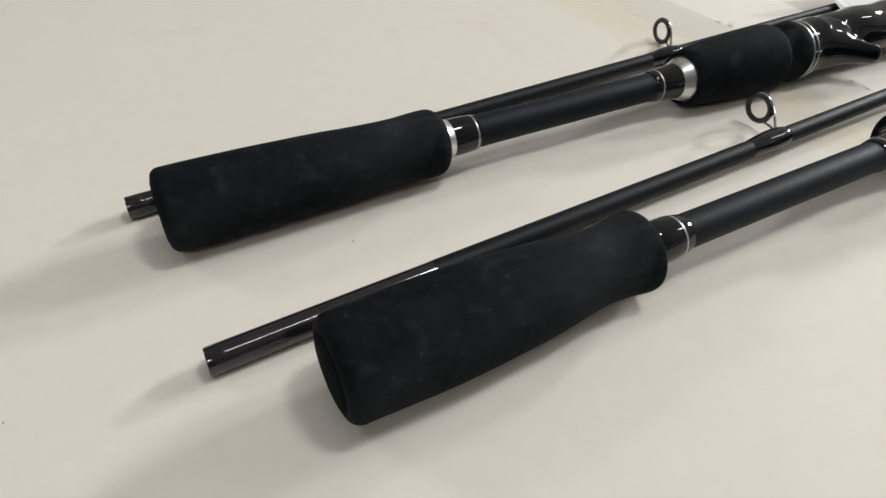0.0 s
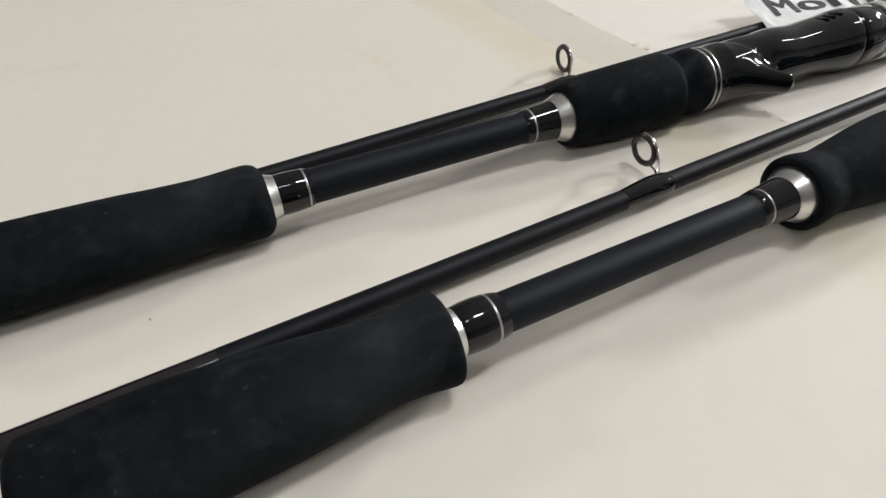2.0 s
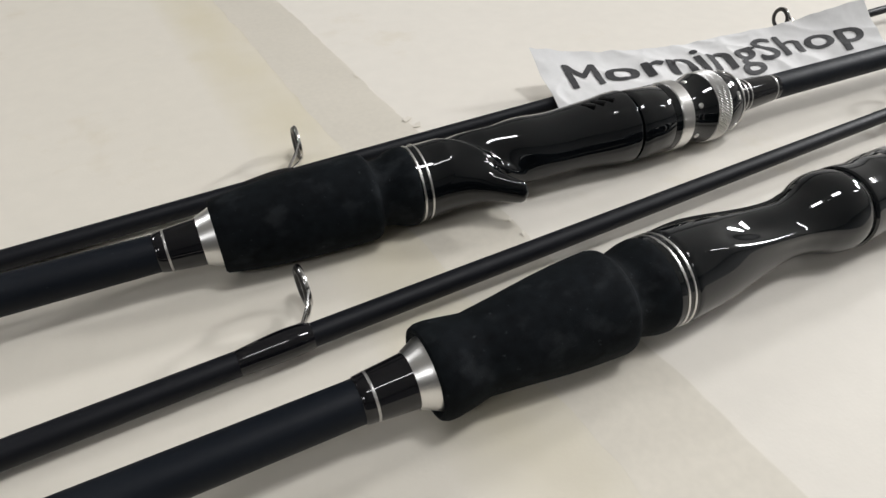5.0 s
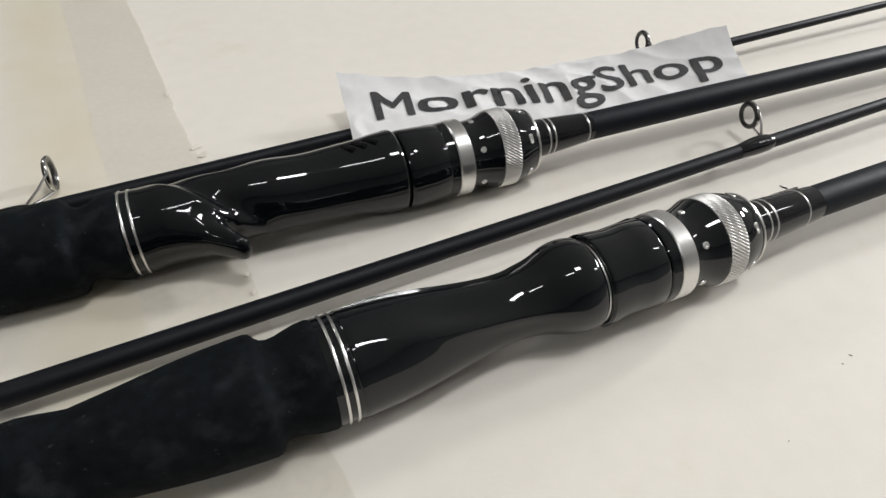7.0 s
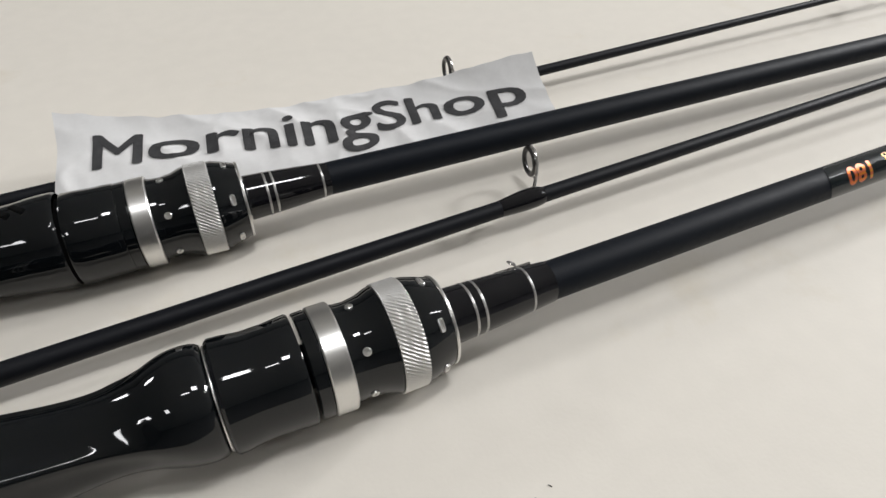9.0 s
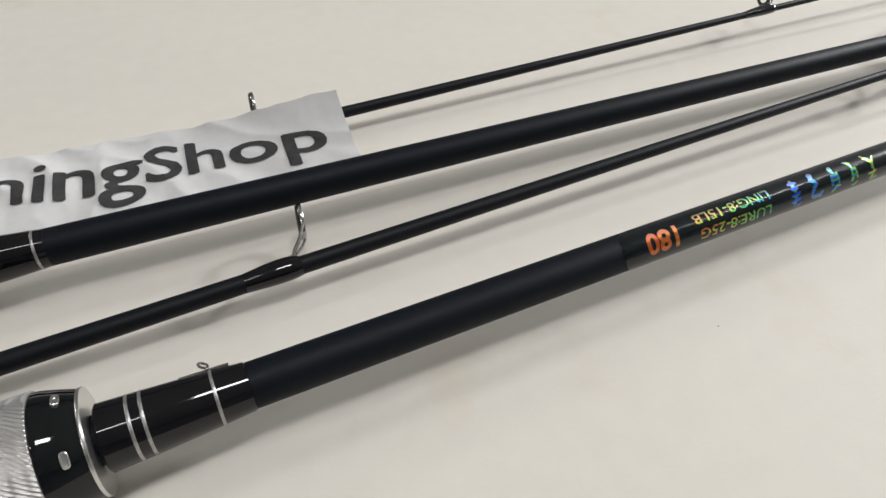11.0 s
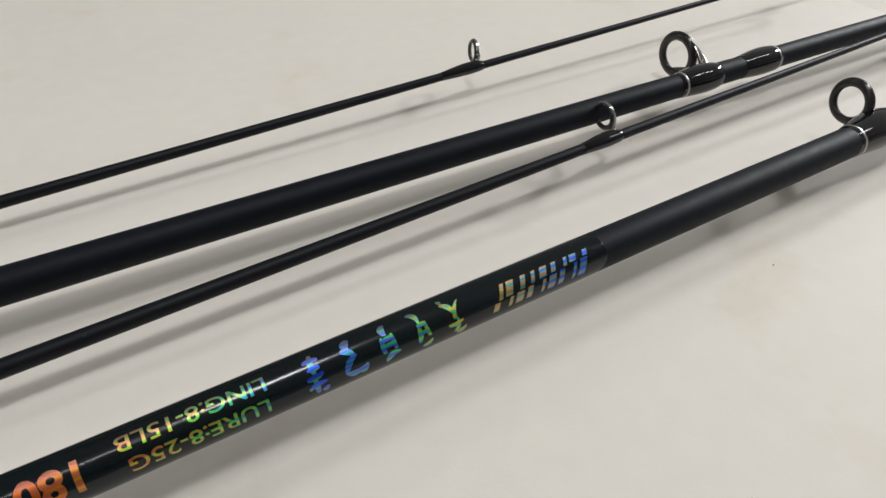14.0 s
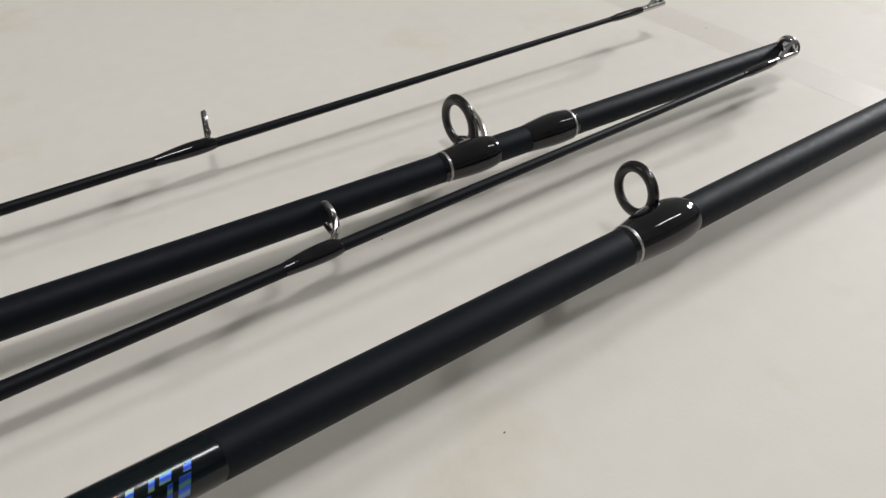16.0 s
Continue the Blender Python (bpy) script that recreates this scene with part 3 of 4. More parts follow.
def seat_skin(s, a, r):
    ramp = max(0.0, min(1.0, (s - 304) / 32))
    lift = 1.6 * math.exp(-((s - 281) / 9.0) ** 2) + 3.5 * math.exp(-((s - 299) / 14.0) ** 2) + 0.9 * ramp * ramp * (3 - 2 * ramp) + 1.9 * math.exp(-((s - 320) / 11.0) ** 2)
    r = r + lift * (0.5 + 0.5 * math.cos(radians(a - 41))) ** 1.5
    # rear palm swell, ending in a slanting crest that runs into the trigger, with a hollow saddle ahead of it
    dw = (a + 30 + 180) % 360 - 180
    w = math.exp(-(dw / 60.0) ** 2) * max(0.0, min(1.0, (s - 264) / 6))
    crest = 284.0 - 0.20 * ((a + 42 + 180) % 360 - 180)
    gone = max(0.0, min(1.0, (s - crest + 2.6) / 5.2))
    gone = gone * gone * (3 - 2 * gone)
    r += w * (1.6 * (1 - gone) - 1.3 * math.exp(-((s - crest - 4) / 7.0) ** 2) * gone)
    # a flat slanting shoulder on the far side of the saddle
    tilt = (a - 36 + 180) % 360 - 180
    if abs(tilt) < 55:
        flat = (r + 0.25 - 0.6 * math.exp(-((s - 287) / 11.0) ** 2)) / math.cos(radians(tilt))
        r -= max(0.0, r - flat)
    # the finger hollow ends at a crisp lip ahead of the trigger
    dl = (a + 78 + 180) % 360 - 180
    step = max(0.0, min(1.0, (s - 287.4) / 2.2))
    r -= 0.8 * math.exp(-((s - 287.4) / 5.0) ** 2) * (1 - step * step * (3 - 2 * step)) * math.exp(-(dl / 42.0) ** 4)
    r += 1.2 * math.exp(-((s - 313) / 20.0) ** 4) * math.exp(-(((a + 108 + 180) % 360 - 180) / 34.0) ** 2)     # fuller lower flank
    high, wide = fin(s)
    da = (a - TRIG + 180) % 360 - 180
    rise = high * math.exp(-(abs(da) / wide) ** 2)
    return Vector(((s + 0.3 * rise) * MM, 0, 0)) + side(a) * (r + rise) * MM


line = ease(FAR_SEAT, 14)
body = loft([[seat_skin(s, 360.0 * j / 144, r) for j in range(144)] for s, r in line], False)
seat = part("reel_seat", body, GLOSS, far, "glossy black contoured casting reel seat", smooth=80)
# trigger: a web that flows out of the seat into a blade hooked forward to a blunt tip
def seat_point(s, a):
    """The place on the seat's skin at s millimetres and a degrees."""
    (s0, r0), (s1, r1) = next(((u, v) for u, v in zip(line, line[1:]) if v[0] >= s), (line[-2], line[-1]))
    return seat_skin(s, a, r0 + (r1 - r0) * (s - s0) / max(s1 - s0, 1e-6)) / MM


p0, p1, p2, p3 = Vector((274.0, -3.0, 1.0)), Vector((278.5, -8.0, 1.8)), Vector((281.6, -14.0, 0.9)), Vector((289.8, -21.2, 1.0))
wide = Vector((0, 0.05, 1)).normalized()
blade = []
for k in range(17):
    t = 0.64 + 0.36 * k / 16
    at = p0 * (1 - t) ** 3 + p1 * 3 * t * (1 - t) ** 2 + p2 * 3 * t * t * (1 - t) + p3 * t ** 3
    run = ((p1 - p0) * (1 - t) ** 2 + (p2 - p1) * 2 * t * (1 - t) + (p3 - p2) * t * t).normalized()
    thin = run.cross(wide).normalized()
    end = max(0.02, 1 - ((t - 0.90) / 0.1001) ** 3) ** 0.5 if t > 0.90 else 1.0
    u, v = (1.9 + 6.2 * (1 - t) ** 1.1) * end, (3.5 + 4.6 * (1 - t)) * end
    blade.append([at + thin * u * math.cos(2 * math.pi * j / 48) + wide * v * math.sin(2 * math.pi * j / 48) for j in range(48)])
rings = []
for k in range(14):
    t = k / 14
    ring = []
    for j in range(48):
        c, d = math.cos(2 * math.pi * j / 48), math.sin(2 * math.pi * j / 48)
        foot = seat_point(276.5 - 11.0 * c, TRIG + 62 * d)
        foot -= Vector((0, foot.y, foot.z)).normalized() * 0.12
        inner = seat_point(276.5 - 10.0 * c, TRIG + 56 * d)
        root, ahead = blade[0][j], (blade[1][j] - blade[0][j]).normalized()
        far_off = (root - foot).length
        m0, m1 = (inner - foot).normalized() * far_off * 1.15, ahead * far_off * 0.8
        ring.append(foot * (2 * t**3 - 3 * t**2 + 1) + m0 * (t**3 - 2 * t**2 + t) + root * (3 * t**2 - 2 * t**3) + m1 * (t**3 - t**2))
    rings.append(ring)
rings = [[p * MM for p in ring] for ring in rings + blade]
part("trigger", loft(rings), GLOSS, seat, "glossy black hooked finger trigger", smooth=80)
part("seat_shoulder", turned([(340.2, 7.0), (340.2, 11.6), (341.4, 11.4), (341.4, 7.0)], 56), RECESS, seat, "dark groove behind the hood")
# blocks set slightly proud; their black stands for the shade inside vent slots
for k in range(3):
    s = 324.8 + 3.7 * k
    at = seat_point(s, 4) * MM
    m = Matrix.Translation(at) @ pose(0, 0, 0, -4, -10, -52)
    bm = block(-0.0027, 0.0027, -0.0009, 0.0009, -0.0010, 0.00022, 0.0002)
    bmesh.ops.transform(bm, matrix=m, verts=bm.verts)
    part("vent_slot_shade", bm, RECESS, seat, "short slanted black block for the shade in a vent slot")
part("seat_hood", turned([(341.2, 9.0), (341.2, 12.3), (341.8, 12.7), (345, 12.7), (349, 12.5), (354.2, 12.4), (354.7, 12.1), (354.8, 9.0)], 72), GLOSS, far, "glossy black hood of the reel seat")
lock_nut(far, 357.6, 1.045, -52, 1.03)
winding(far, 387.5, 6.6, 412.0, 4.95, 0.15, (393.3, 395.4, 409.4))
foot_winding(far, lambda x: (x, 0, 0), 0.7563, 0.7748, 4.05, 1.8, 92, 0.7581, 40)
foot_winding(far, lambda x: (x, 0, 0), 0.7863, 0.8043, 3.95, 1.7, 92, 0.8028, 40)
line_guide(far, (0.7761, 0, 0), 4.1, 93, 20.2, 8.8, -0.0035, feet=2, lean=3, metal=SMOKED)

# ---- the spinning rod's handle section, with a printed label ----
near = thing("fishing_rod_handle_section", lean_to(0.0528, 0.0853, 0.0145, 0.0277, -0.0020), "matte black spinning rod handle section with a holographic label", "fishing rod", group="rods on the table")
rear_grip(near, butt(-3.4, 13.8, 3.4) + ease([(0.2, 13.82), (9, 13.95), (22, 14.2), (28, 14.15), (40, 13.6), (55, 12.6), (63, 11.6), (69, 10.95), (75, 10.75), (80, 11.1), (84, 11.7), (86.6, 11.95), (87.7, 11.6), (88.2, 10.6), (88.3, 9.0)], 3) + [(88.2, 6.5)], 9)
part("grip_collar", turned([(86.0, 6.0), (86.0, 8.1), (87.6, 8.15), (88.8, 7.5), (90.2, 6.6), (91.2, 6.2), (91.3, 5.8)], 56), SILVER, near, "flared aluminium collar")
winding(near, 91.1, 6.2, 104.2, 5.7, 0.65, (100.5,))
near_r = blank_section(near, 103, 905, 5.36, 4.55, "matte blue-black carbon blank")
winding(near, 190.0, 5.6, 203.2, 6.8, 0.05, (193.0,))
part("foregrip_collar", turned([(202.4, 5.6), (202.4, 6.9), (203.2, 7.3), (205.4, 8.3), (206.8, 9.0), (208.4, 9.3), (209.2, 6.0)], 56), SILVER, near, "flared aluminium collar")
part("foregrip", turned([(209.0, 8.2), (206.9, 9.2), (206.2, 10.2), (206.6, 11.2), (207.8, 11.75), (210, 11.8), (213, 11.4), (216.4, 10.85), (218.6, 10.5), (219.6, 10.45), (220.6, 10.6), (224, 11.0), (229, 11.55), (234, 12.2), (240, 12.95), (247, 13.6), (253, 13.95), (256.2, 14.05), (257.4, 13.8), (258.0, 13.2), (258.6, 12.4), (259.5, 11.7), (261.0, 11.4), (262.8, 11.6), (265, 12.2), (267.5, 12.8), (270.2, 13.05), (271.1, 12.8), (271.2, 9.0)], 64, 0, lambda s, a: 0.05 * noise.noise((s * 0.1, a * 0.02, 8))), FOAM, near, "black foam foregrip with a bulb and a groove")
seat_rings(near, 271.0, 12.95, (2.1, 4.2))


def near_seat(s, a):
    """A thumb scoop on top, a twisting ridge below it, a rounded bulb before the hood."""
    t = max(0.0, min(1.0, (s - 278) / 64))
    hump = math.sin(math.pi * t)
    da = (a + 12 + 180) % 360 - 180
    scoop = 2.2 * math.exp(-((s - 303) / 12) ** 2 - (da / 26.0) ** 2)
    ridge_at = -42 - 0.9 * (s - 300)
    db = (a - ridge_at + 180) % 360 - 180
    ridge = 1.5 * hump * math.exp(-(abs(db) / 13.0) ** 1.6)
    under = 1.1 * math.exp(-((s - 333) / 8) ** 2) * max(0.0, math.cos(radians(a + 139))) ** 2
    return -scoop - under + ridge + 0.35 * hump * math.cos(radians(2 * (a - 20)))


NEAR_SEAT = ((277.0, 13.05), (283, 12.7), (290, 12.1), (297, 11.1), (304, 9.9), (311, 8.9), (317, 8.4), (322, 8.6), (327, 9.9), (331, 11.6), (334.5, 12.7), (338, 13.0), (340.7, 12.6), (341.8, 11.9))
seat = part("reel_seat", turned([(276.4, 9.0), (276.4, 12.8)] + ease(NEAR_SEAT, 5) + [(342.0, 9.0)], 120, 0, near_seat), GLOSS, near, "glossy black waisted spinning reel seat", smooth=70)
rings = []
line = ease(NEAR_SEAT, 3)[1:-13]
for k, (s, r) in enumerate(line):
    c = Vector((s * MM, 0, 0)) + side(66) * (r + 0.1 - 0.9 * max(0.0, 1 - min(k, len(line) - 1 - k) / 4)) * MM
    w = (3.0 + 0.14 * (r - 7)) * MM
    rings.append([c + side(156) * x * w + side(66) * z * MM for x, z in ((-1, -2.0), (1, -2.0), (1, 0.35), (0.85, 0.6), (-0.85, 0.6), (-1, 0.35))])
part("reel_foot_bed", loft(rings), GLOSS, seat, "flat black bed for the reel foot")
part("hood_ring", ringed(342.3, 10.0, 11.6, 0.5), SILVER, near, "hair-thin silver ring behind the hood")
part("seat_hood", turned([(342.7, 9.0), (342.7, 12.2), (343.4, 12.75), (345.5, 12.65), (350, 12.1), (355, 12.2), (360.0, 12.7), (360.5, 12.4), (360.6, 9.0)], 72), GLOSS, near, "glossy black concave hood of the reel seat")
lock_nut(near, 364.4, 1.05, -45, 1.045)
winding(near, 395.2, 7.0, 424.0, 5.3, 0.15, (401.1, 403.6, 417.0))
keeper = part("hook_keeper", hoop(Vector((0.4162, 0, 0)) + side(50) * 0.0072, (0.5, 0.3, 0.8), 0.0010, 0.00028, 20, 8), CHROME, near, "tiny chrome hook keeper loop")
part("keeper_foot", tube([Vector((0.411, 0, 0)) + side(50) * 0.0060, Vector((0.421, 0, 0)) + side(50) * 0.0058], 0.0004, 8), CHROME, keeper)
foot_winding(near, lambda x: (x, 0, 0), 0.7487, 0.7717, 4.6, 2.1, 68, 0.7507, 40)
line_guide(near, (0.7637, 0, 0), 4.7, 67, 11.9, 7.5, -0.002, lean=-6, metal=SMOKED)


# label: dark film wrapped on the blank, with foil marks that read from the tip end
def on_blank(s, v, lift, mid=-46):
    """The place on the blank at s millimetres from the butt and v millimetres round from the label's middle line."""
    r = near_r(s) + lift
    return Vector((s * MM, 0, 0)) + side(mid - math.degrees(v / near_r(s))) * r * MM


bm = bmesh.new()
rows = []
for k in range(61):
    s = 584.25 - 66.75 * math.cos(math.pi * k / 60)
    inset = max(0.0, 6.6 - min(s - 517.5, 651.0 - s))                # rounded corners at both ends
    half = 0.8 + math.sqrt(max(0.0, 6.6 ** 2 - inset ** 2))
    rows.append([bm.verts.new(on_blank(s, -half + 2 * half * j / 24, 0.10)) for j in range(25)])
for a, b in zip(rows, rows[1:]):
    for j in range(24):
        bm.faces.new((a[j], a[j + 1], b[j + 1], b[j]))
label_film = part("label_film", bm, FILM, near, "glossy dark green-black label film")


def print_on_label(bm, s_right, v_base, name, dx=1.2, dy=0.7):
    """Bends flat letters (millimetres) on to the label; they start at s_right and run towards the butt, upside down to the table's front."""
    diced(bm, dx, dy)
    for v in bm.verts:
        v.co = on_blank(s_right - v.co.x, v_base + v.co.y, 0.15)
    return part(name, bm, FOIL, label_film, "holographic silver foil print", smooth=0)


for text, height, s_right, v_base, stretch in (("180", 5.6, 535.0, -2.6, 1.0), ("LURE:8-25G", 2.9, 567.8, 0.7, 1.29), ("LING:8-15LB", 2.9, 568.2, -3.6, 1.29)):
    letters, _ = lettering(text, height, stretch, 0.03 if text == "180" else 0.012)
    print_on_label(letters, s_right, v_base, "lettering")


def bars(shapes):
    bm = bmesh.new()
    for quad in shapes:
        bm.faces.new([bm.verts.new((x, y, 0.0)) for x, y in quad])
    return bm


def stroke(x0, y0, x1, y1, bend, w0, w1):
    """A brush stroke from one place to another, bowed by bend, swelling from w0 to w1, as one outline."""
    run = Vector((x1 - x0, y1 - y0))
    across = Vector((-run.y, run.x)).normalized()
    left, right = [], []
    for k in range(9):
        t = k / 8
        at = Vector((x0, y0)) + run * t + across * bend * 4 * t * (1 - t)
        half = 1.3 * (w0 + (w1 - w0) * t) * (0.45 + 0.55 * math.sin(math.pi * min(1.0, 0.12 + 0.9 * t))) / 2
        left.append(tuple(at + across * half))
        right.append(tuple(at - across * half))
    return left + right[::-1]


# five brushed signs that cannot be read: a few strokes each, read from the tip end
SIGNS = (
    ((0.2, 3.6, 2.6, 4.6, 0.3, 0.6, 1.5), (3.0, 4.2, 2.0, 0.8, -0.5, 0.9, 0.7), (0.8, 1.8, 4.4, 2.2, 0.3, 0.5, 1.0), (2.6, 1.2, 0.6, -2.6, 0.5, 0.9, 0.5), (2.4, 0.4, 4.8, -2.8, -0.6, 0.6, 1.3), (4.2, -3.2, 5.0, -3.9, 0.1, 0.8, 0.6)),
    ((0.6, 3.2, 3.0, 4.3, 0.4, 0.6, 1.2), (1.0, 2.2, 1.4, -0.6, 0.2, 0.7, 0.8), (3.6, 3.0, 3.2, -0.8, -0.3, 0.9, 0.8), (1.4, 0.9, 3.4, 1.1, 0.1, 0.6, 0.7), (1.2, -0.7, 3.4, -0.6, 0.0, 0.7, 0.8), (2.8, -1.0, 4.6, -3.6, -0.7, 0.7, 1.2)),
    ((0.2, 2.6, 3.6, 4.2, -0.7, 0.6, 1.5), (1.0, 1.9, 1.2, -1.4, 0.1, 0.8, 0.8), (3.6, 2.0, 3.6, -1.2, 0.1, 0.9, 0.8), (1.1, 0.6, 3.6, 0.7, 0.0, 0.7, 0.8), (1.1, -0.7, 3.7, -0.5, 0.0, 0.8, 0.9), (2.6, -1.4, 2.2, -3.8, 0.5, 1.0, 1.5)),
    ((-0.4, 2.4, 2.0, 3.2, 0.5, 0.8, 1.9), (1.6, 3.2, 4.6, 2.7, 0.4, 1.4, 0.8), (4.4, 2.8, 1.6, -0.4, 0.5, 0.9, 1.2), (1.8, -0.3, 4.4, -1.8, -0.3, 0.8, 1.3), (3.4, -1.6, 2.2, -3.8, 0.3, 1.2, 1.6)),
    ((0.4, 3.4, 1.8, 4.2, 0.2, 0.6, 1.3), (2.6, 4.4, 2.8, 0.4, 0.1, 0.9, 0.9), (0.6, 2.2, 4.4, 2.9, -0.3, 0.6, 1.1), (0.8, 0.4, 4.4, 0.9, 0.2, 0.7, 1.0), (1.2, -1.0, 3.8, -0.8, 0.0, 0.8, 0.9), (2.6, 0.2, 2.4, -3.8, 0.2, 0.9, 1.2), (1.0, -2.4, 4.2, -2.5, -0.2, 0.7, 1.0)),
)
for k, sign in enumerate(SIGNS):
    print_on_label(bars([[(x, y) for x, y in stroke(*one)] for one in sign]), 611.6 - 7.9 * k, -0.2, "brushed_sign")
shapes = []
for k in range(9):      # the maker's mark: a row of slanted blocks, cut through by one slanting gap
    x, lean = 2.95 * k, 0.42
    gap = -1.2 + 0.24 * k
    low, high = ((1.3, 2.0), (1.9, 0.9), (1.0, 1.5))[k % 3]
    for y0, y1, x0, w in ((-2.8, gap - 0.2, 0.3 * (k % 2), low), (gap + 0.2, 2.8, 0.5 * (k % 3 == 2), high)):
        shapes.append([(x + x0 + lean * y0, y0), (x + x0 + w + lean * y0, y0), (x + x0 + w + lean * y1, y1), (x + x0 + lean * y1, y1)])
print_on_label(bars(shapes), 645.0, 0.7, "maker_mark")

# ---- the two tip sections ----


def tip_section(x0, x1, y_of, z_of, r0, r1, guides, label, ring_side=80, taper=1.0):
    base = Vector((x0, y_of(x0), z_of(x0)))
    ob = thing("fishing_rod_tip_section", Matrix.Translation(base), label, "fishing rod", group="rods on the table")

    def axis(x):
        return Vector((x, y_of(x), z_of(x))) - base

    def r(x):
        return r1 + (r0 - r1) * max(0.0, (x1 - x) / (x1 - x0)) ** taper

    def run(a, b, n, lift=0.0, hollow=False):
        rings = []
        for k in range(n + 1):
            x = a + (b - a) * k / n
            rings.append([axis(x) + side(360.0 * j / 32) * (r(x) + lift) * MM for j in range(32)])
        if hollow:
            inside = [[axis(a + d) + side(360.0 * j / 32) * q * r(a) * MM for j in range(32)] for d, q in ((0.02, 0.70), (0.0003, 0.74), (0.0, 0.78))]
            rings[0] = [axis(a) + side(360.0 * j / 32) * 0.95 * r(a) * MM for j in range(32)]
            rings.insert(1, [axis(a + 0.0003) + side(360.0 * j / 32) * r(a) * MM for j in range(32)])
            rings = inside + rings
        return loft(rings)
    part("spigot", run(x0, x0 + 0.066, 14, 0.0, True), SPIGOT, ob, "worn glossy black spigot end")
    part("blank", run(x0 + 0.0658, x1, 80, 0.015), TIP_PAINT, ob, "slim tapering matte black tip blank")
    for x, ahead, reach, ring, wrap, turn, lean in guides:
        foot_winding(ob, axis, x - wrap, x + 0.0003, r(x), 1.15, turn)
        line_guide(ob, axis(x + ahead), r(x), turn, reach, ring, -0.001 - ahead, lean=lean)
    end = axis(x1)
    part("tip_winding", loft([[axis(x) + side(360.0 * j / 24) * (r(x) + q) * MM for j in range(24)] for x, q in ((x1 - 0.030, 0.05), (x1 - 0.026, 0.45), (x1 - 0.016, 0.55), (x1 - 0.012, 0.2))]), EPOXY, ob, "glossy black winding below the tip top")
    sleeve = part("tip_top", tube([axis(x1 - 0.013), axis(x1 - 0.004), end], [0.0013, 0.00125, 0.0011], 16), CHROME, ob, "chrome tip-top sleeve")
    centre = end + side(ring_side - 20) * 0.0036 + Vector((-0.0010, 0, 0))
    part("guide_frame", hoop(centre, (0.96, 0.0, 0.28), 0.0031, 0.0008, 28, 8, 1.4), CHROME, sleeve, "chrome tip ring frame")
    part("guide_ring", hoop(centre - Vector((0.0005, 0, 0)), (0.96, 0.0, 0.28), 0.0024, 0.0006, 28, 8), CERAMIC, sleeve, "dark ceramic tip ring")
    for sgn in (1, -1):
        part("guide_leg", tube([centre + side(ring_side + 70) * sgn * 0.0030, axis(x1 - 0.010) + side(ring_side + 70) * sgn * 0.0010], 0.0007, 8), CHROME, sleeve)
    return ob


def curve(c0, c1, c2):
    return lambda x: c0 + c1 * (x - 0.5) + c2 * (x - 0.5) ** 2


tip_section(0.0245, 0.929, curve(0.1333, 0.0434, -0.0105), curve(0.0091, 0.0129, 0.0045), 3.97, 1.0,
            ((0.240, 0.0025, 16.0, 6.2, 0.019, 79, 2), (0.4965, 0.0045, 15.5, 5.2, 0.0145, 86, -7), (0.7455, 0.0015, 9.7, 4.6, 0.0145, 82, 3)),
            "slim black fishing rod tip section beside the spinning handle")
tip_section(0.015, 0.926, lambda x: curve(0.2034, 0.0254, -0.0243)(x) + 0.0009 * math.exp(-((x - 0.28) / 0.12) ** 2), curve(0.0072, 0.0139, 0.0145), 3.85, 0.95,
            ((0.256, 0.0060, 18.0, 6.2, 0.017, 84, -3), (0.502, 0.0010, 14.0, 5.2, 0.0145, 82, -5), (0.7355, -0.0002, 7.5, 4.4, 0.0175, 68, -13)),
            "slim black fishing rod tip section partly under a paper note", taper=1.22)

# ---- the printed note ----
STATIONS = (
    (0.00, (0.3605, 0.1850, 0.0045), (0.3625, 0.1985, 0.0090), (0.3642, 0.2110, 0.0123), (0.3652, 0.2236, 0.0192)),
    (0.12, (0.3800, 0.1835, 0.0042), (0.3818, 0.1965, 0.0088), (0.3838, 0.2085, 0.0105), (0.3855, 0.2195, 0.0148)),
    (0.35, (0.4190, 0.1815, 0.0036), (0.4205, 0.1940, 0.0086), (0.4218, 0.2045, 0.0107), (0.4228, 0.2122, 0.0121)),
    (0.55, (0.4482, 0.1790, 0.0030), (0.4495, 0.1905, 0.0082), (0.4508, 0.2010, 0.0106), (0.4517, 0.2088, 0.0121)),
    (0.80, (0.4895, 0.1750, 0.0020), (0.4900, 0.1860, 0.0070), (0.4906, 0.1955, 0.0106), (0.4915, 0.2030, 0.0150)),
    (1.00, (0.5300, 0.1705, 0.0015), (0.5285, 0.1808, 0.0080), (0.5280, 0.1890, 0.0142), (0.5278, 0.1966, 0.0213)),
)


def through_four(p, v):
    """A cubic through four points at v = 0, 0.35, 0.7 and 1."""
    k = (0.0, 0.35, 0.7, 1.0)
    out = Vector((0, 0, 0))
    for i in range(4):
        w = 1.0
        for j in range(4):
            if j != i:
                w *= (v - k[j]) / (k[i] - k[j])
        out += Vector(p[i]) * w
    return out


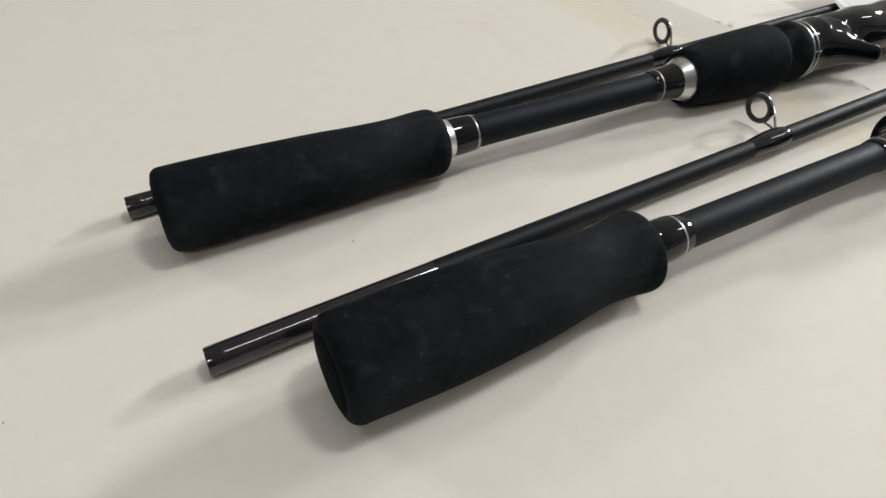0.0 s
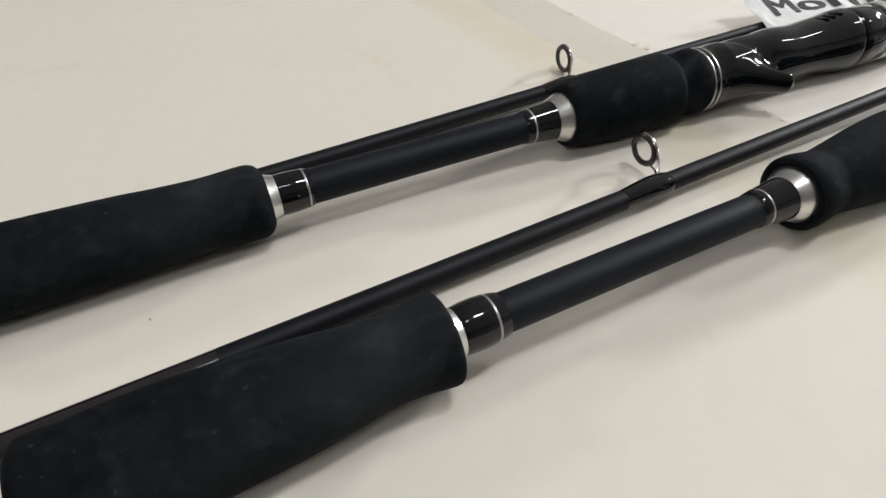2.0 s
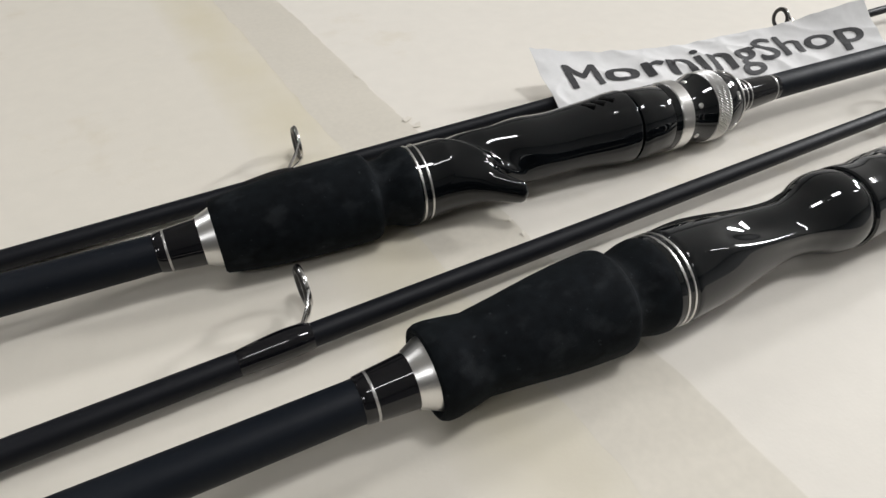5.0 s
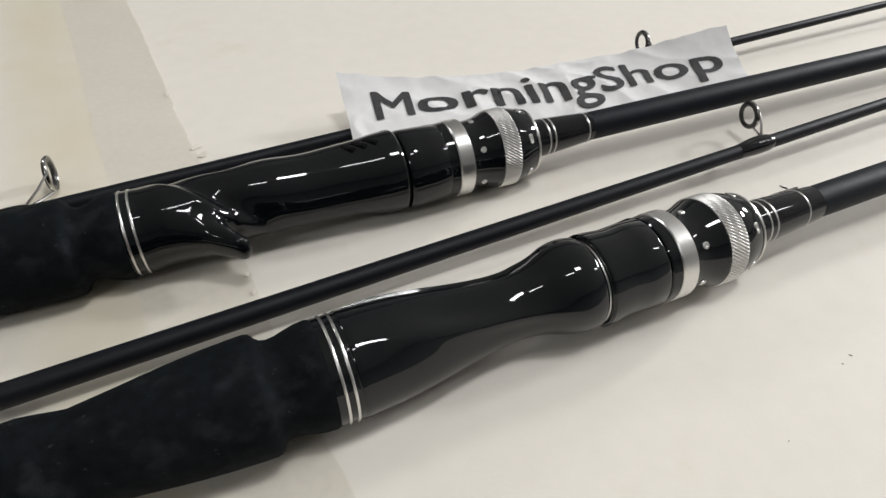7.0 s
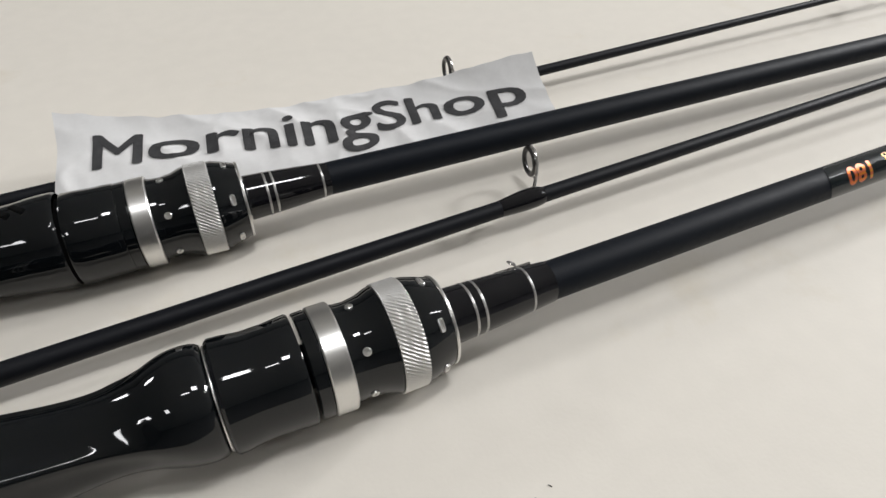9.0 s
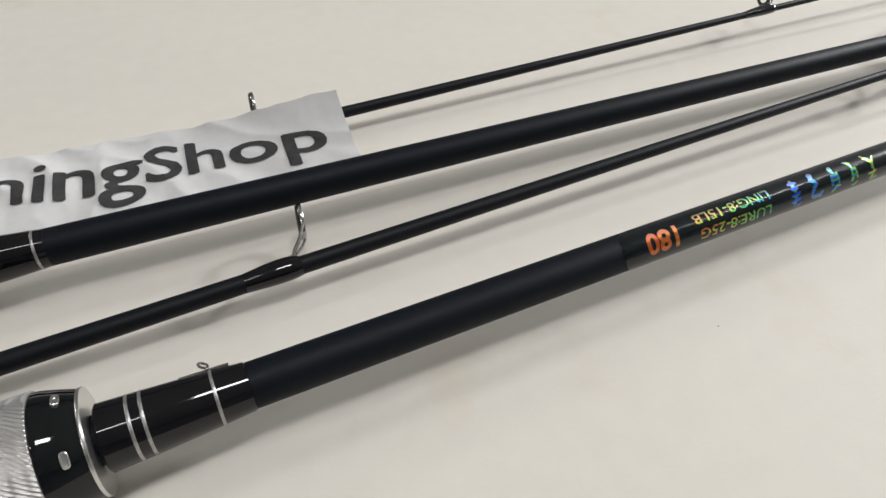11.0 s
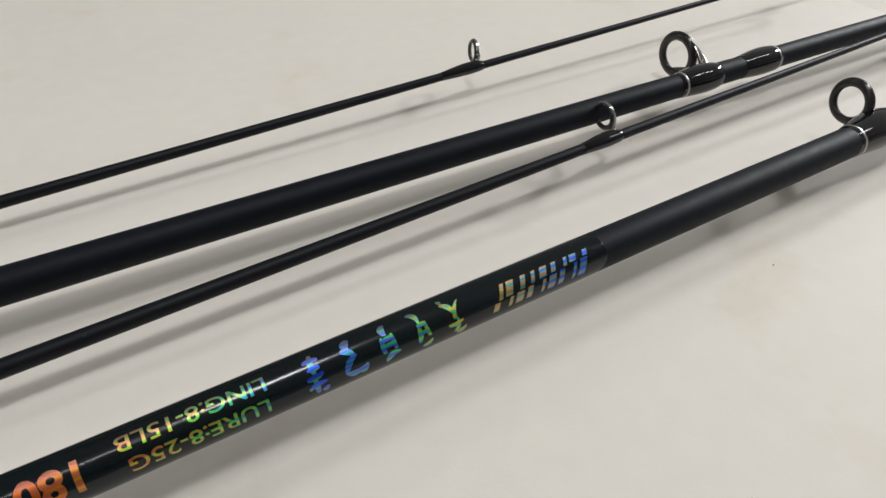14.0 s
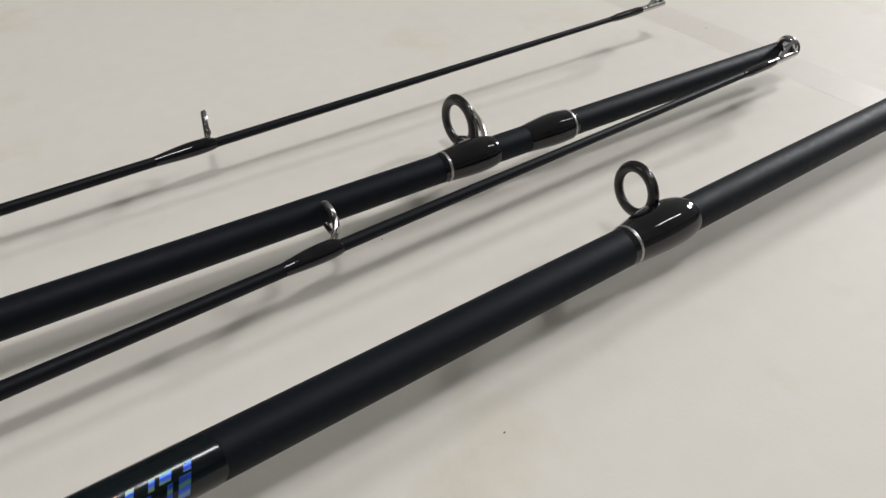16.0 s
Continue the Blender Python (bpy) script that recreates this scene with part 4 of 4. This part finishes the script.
def note(u, v, lift=0.0):
    k = 0
    while k < len(STATIONS) - 2 and u > STATIONS[k + 1][0]:
        k += 1
    a, b = STATIONS[k], STATIONS[k + 1]
    t = (u - a[0]) / (b[0] - a[0])
    before, after = STATIONS[max(k - 1, 0)], STATIONS[min(k + 2, len(STATIONS) - 1)]
    h = b[0] - a[0]
    p0, p1 = through_four(a[1:], v), through_four(b[1:], v)
    m0 = (p1 - through_four(before[1:], v)) / max(b[0] - before[0], 1e-6) * h
    m1 = (through_four(after[1:], v) - p0) / max(after[0] - a[0], 1e-6) * h
    p = p0 * (2 * t**3 - 3 * t**2 + 1) + m0 * (t**3 - 2 * t**2 + t) + p1 * (-2 * t**3 + 3 * t**2) + m1 * (t**3 - t**2)
    fold = abs(noise.noise((u * 11 + v * 1.5, v * 2, 2)))
    crease = 0.0016 * (0.3 - fold ** 0.8) + 0.00035 * noise.noise((u * 14, v * 3, 2)) + 0.00016 * noise.noise((u * 45, v * 9, 5))
    return p + Vector((0, -0.25, 1)).normalized() * (crease + lift)


bm = bmesh.new()
NU, NV = 200, 44
lower, upper = [], []
for i in range(NU + 1):
    u = i / NU
    edge = 0.018 * noise.noise((u * 9, 0, 1)) + 0.012 * noise.noise((u * 30, 0, 4))
    lower.append([bm.verts.new(note(u, (j / NV) * (1.0 + edge) - 0.0, 0.0)) for j in range(NV + 1)])
    upper.append([bm.verts.new(note(u, (j / NV) * (1.0 + edge) - 0.0, 0.00011)) for j in range(NV + 1)])
for i in range(NU):
    for j in range(NV):
        bm.faces.new((upper[i][j], upper[i + 1][j], upper[i + 1][j + 1], upper[i][j + 1]))
        bm.faces.new((lower[i][j], lower[i][j + 1], lower[i + 1][j + 1], lower[i + 1][j]))
    for j in (0, NV):
        bm.faces.new((upper[i][j], upper[i + 1][j], lower[i + 1][j], lower[i][j]))
for j in range(NV):
    for i in (0, NU):
        bm.faces.new((upper[i][j], upper[i][j + 1], lower[i][j + 1], lower[i][j]))
slip = solid("paper_note", bm, NOTE, "crumpled white paper slip printed with grey letters, leaning on a rod", "paper note")
bold = bmesh.new()
for layer, (dx, dy) in enumerate(((0, 0), (-0.026, 0), (0.026, 0), (0, 0.013), (0, -0.013))):     # five passes thicken the strokes
    letters, width = lettering("MorningShop", 1.0, 1.0, 0.0)
    diced(letters, 0.22, 0.22)
    for v in letters.verts:
        along = (v.co.x + dx) / width
        along = along * 0.80 if along < 0.142 else (0.1136 + (along - 0.142) * 1.101 if along < 0.62 else 0.6399 + (along - 0.62) * 0.9476)
        u = 0.066 + 0.890 * along
        mid = math.exp(-((u - 0.50) / 0.20) ** 2)
        v.co = note(u, 0.44 - 0.05 * u - 0.14 * mid + (0.41 + 0.14 * mid) * (v.co.y + dy), 0.00042 + 0.000015 * layer)
    flat = bpy.data.meshes.new("letters")
    letters.to_mesh(flat)
    letters.free()
    bold.from_mesh(flat)
    bpy.data.meshes.remove(flat)
part("printed_letters", bold, INK, slip, "dark grey printed letters", smooth=0)

# ---- crumbs and fibres on the paper ----
rng = random.Random(5)
crumbs = bmesh.new()
SPOTS = ((0.0306, 0.1270), (0.0757, 0.1423), (-0.0226, 0.1169), (0.0077, 0.2027), (0.9547, 0.2067), (0.0268, 0.1384), (0.0121, 0.1254), (0.1799, 0.0479), (0.1499, 0.1293), (0.4542, 0.0551), (0.4500, 0.0538), (0.5902, 0.0774), (0.7618, 0.1539), (0.7532, 0.0868), (0.6956, 0.0426), (0.4200, 0.0420), (0.2510, 0.1140))
for x, y in SPOTS:
    size = rng.uniform(0.00016, 0.00034)
    m = pose(x, y, size * 0.35, 0, 0, rng.uniform(0, 180))
    long = rng.choice((1.0, 1.3, 2.6))
    rings = []
    for k, (q, w) in enumerate(((-1, 0.25), (-0.5, 0.8), (0.2, 1.0), (0.8, 0.6), (1, 0.2))):
        rings.append([m @ Vector((q * size * long, math.cos(j * math.pi / 3) * w * size * rng.uniform(0.6, 1), math.sin(j * math.pi / 3) * w * size * 0.5)) for j in range(6)])
    loft(rings, True, crumbs)
solid("crumbs", crumbs, CRUMB, "scattered dark specks and fibres on the paper", "crumbs", kind="stuff")

# ---- ceiling lights out of view, the last one added for fill ----
for lx, ly, lz, wide, long, watts in LAMPS:
    fixture = thing("ceiling_or_fill_light", pose(lx, ly, CEILING), "unseen white ceiling light fitting, inferred or added for fill", "ceiling light", group="ceiling lights")
    low = lz - CEILING + 0.015
    part("housing", block(-wide / 2 - 0.02, wide / 2 + 0.02, -long / 2 - 0.02, long / 2 + 0.02, low, low + 0.035, 0.004), LAMP, fixture)
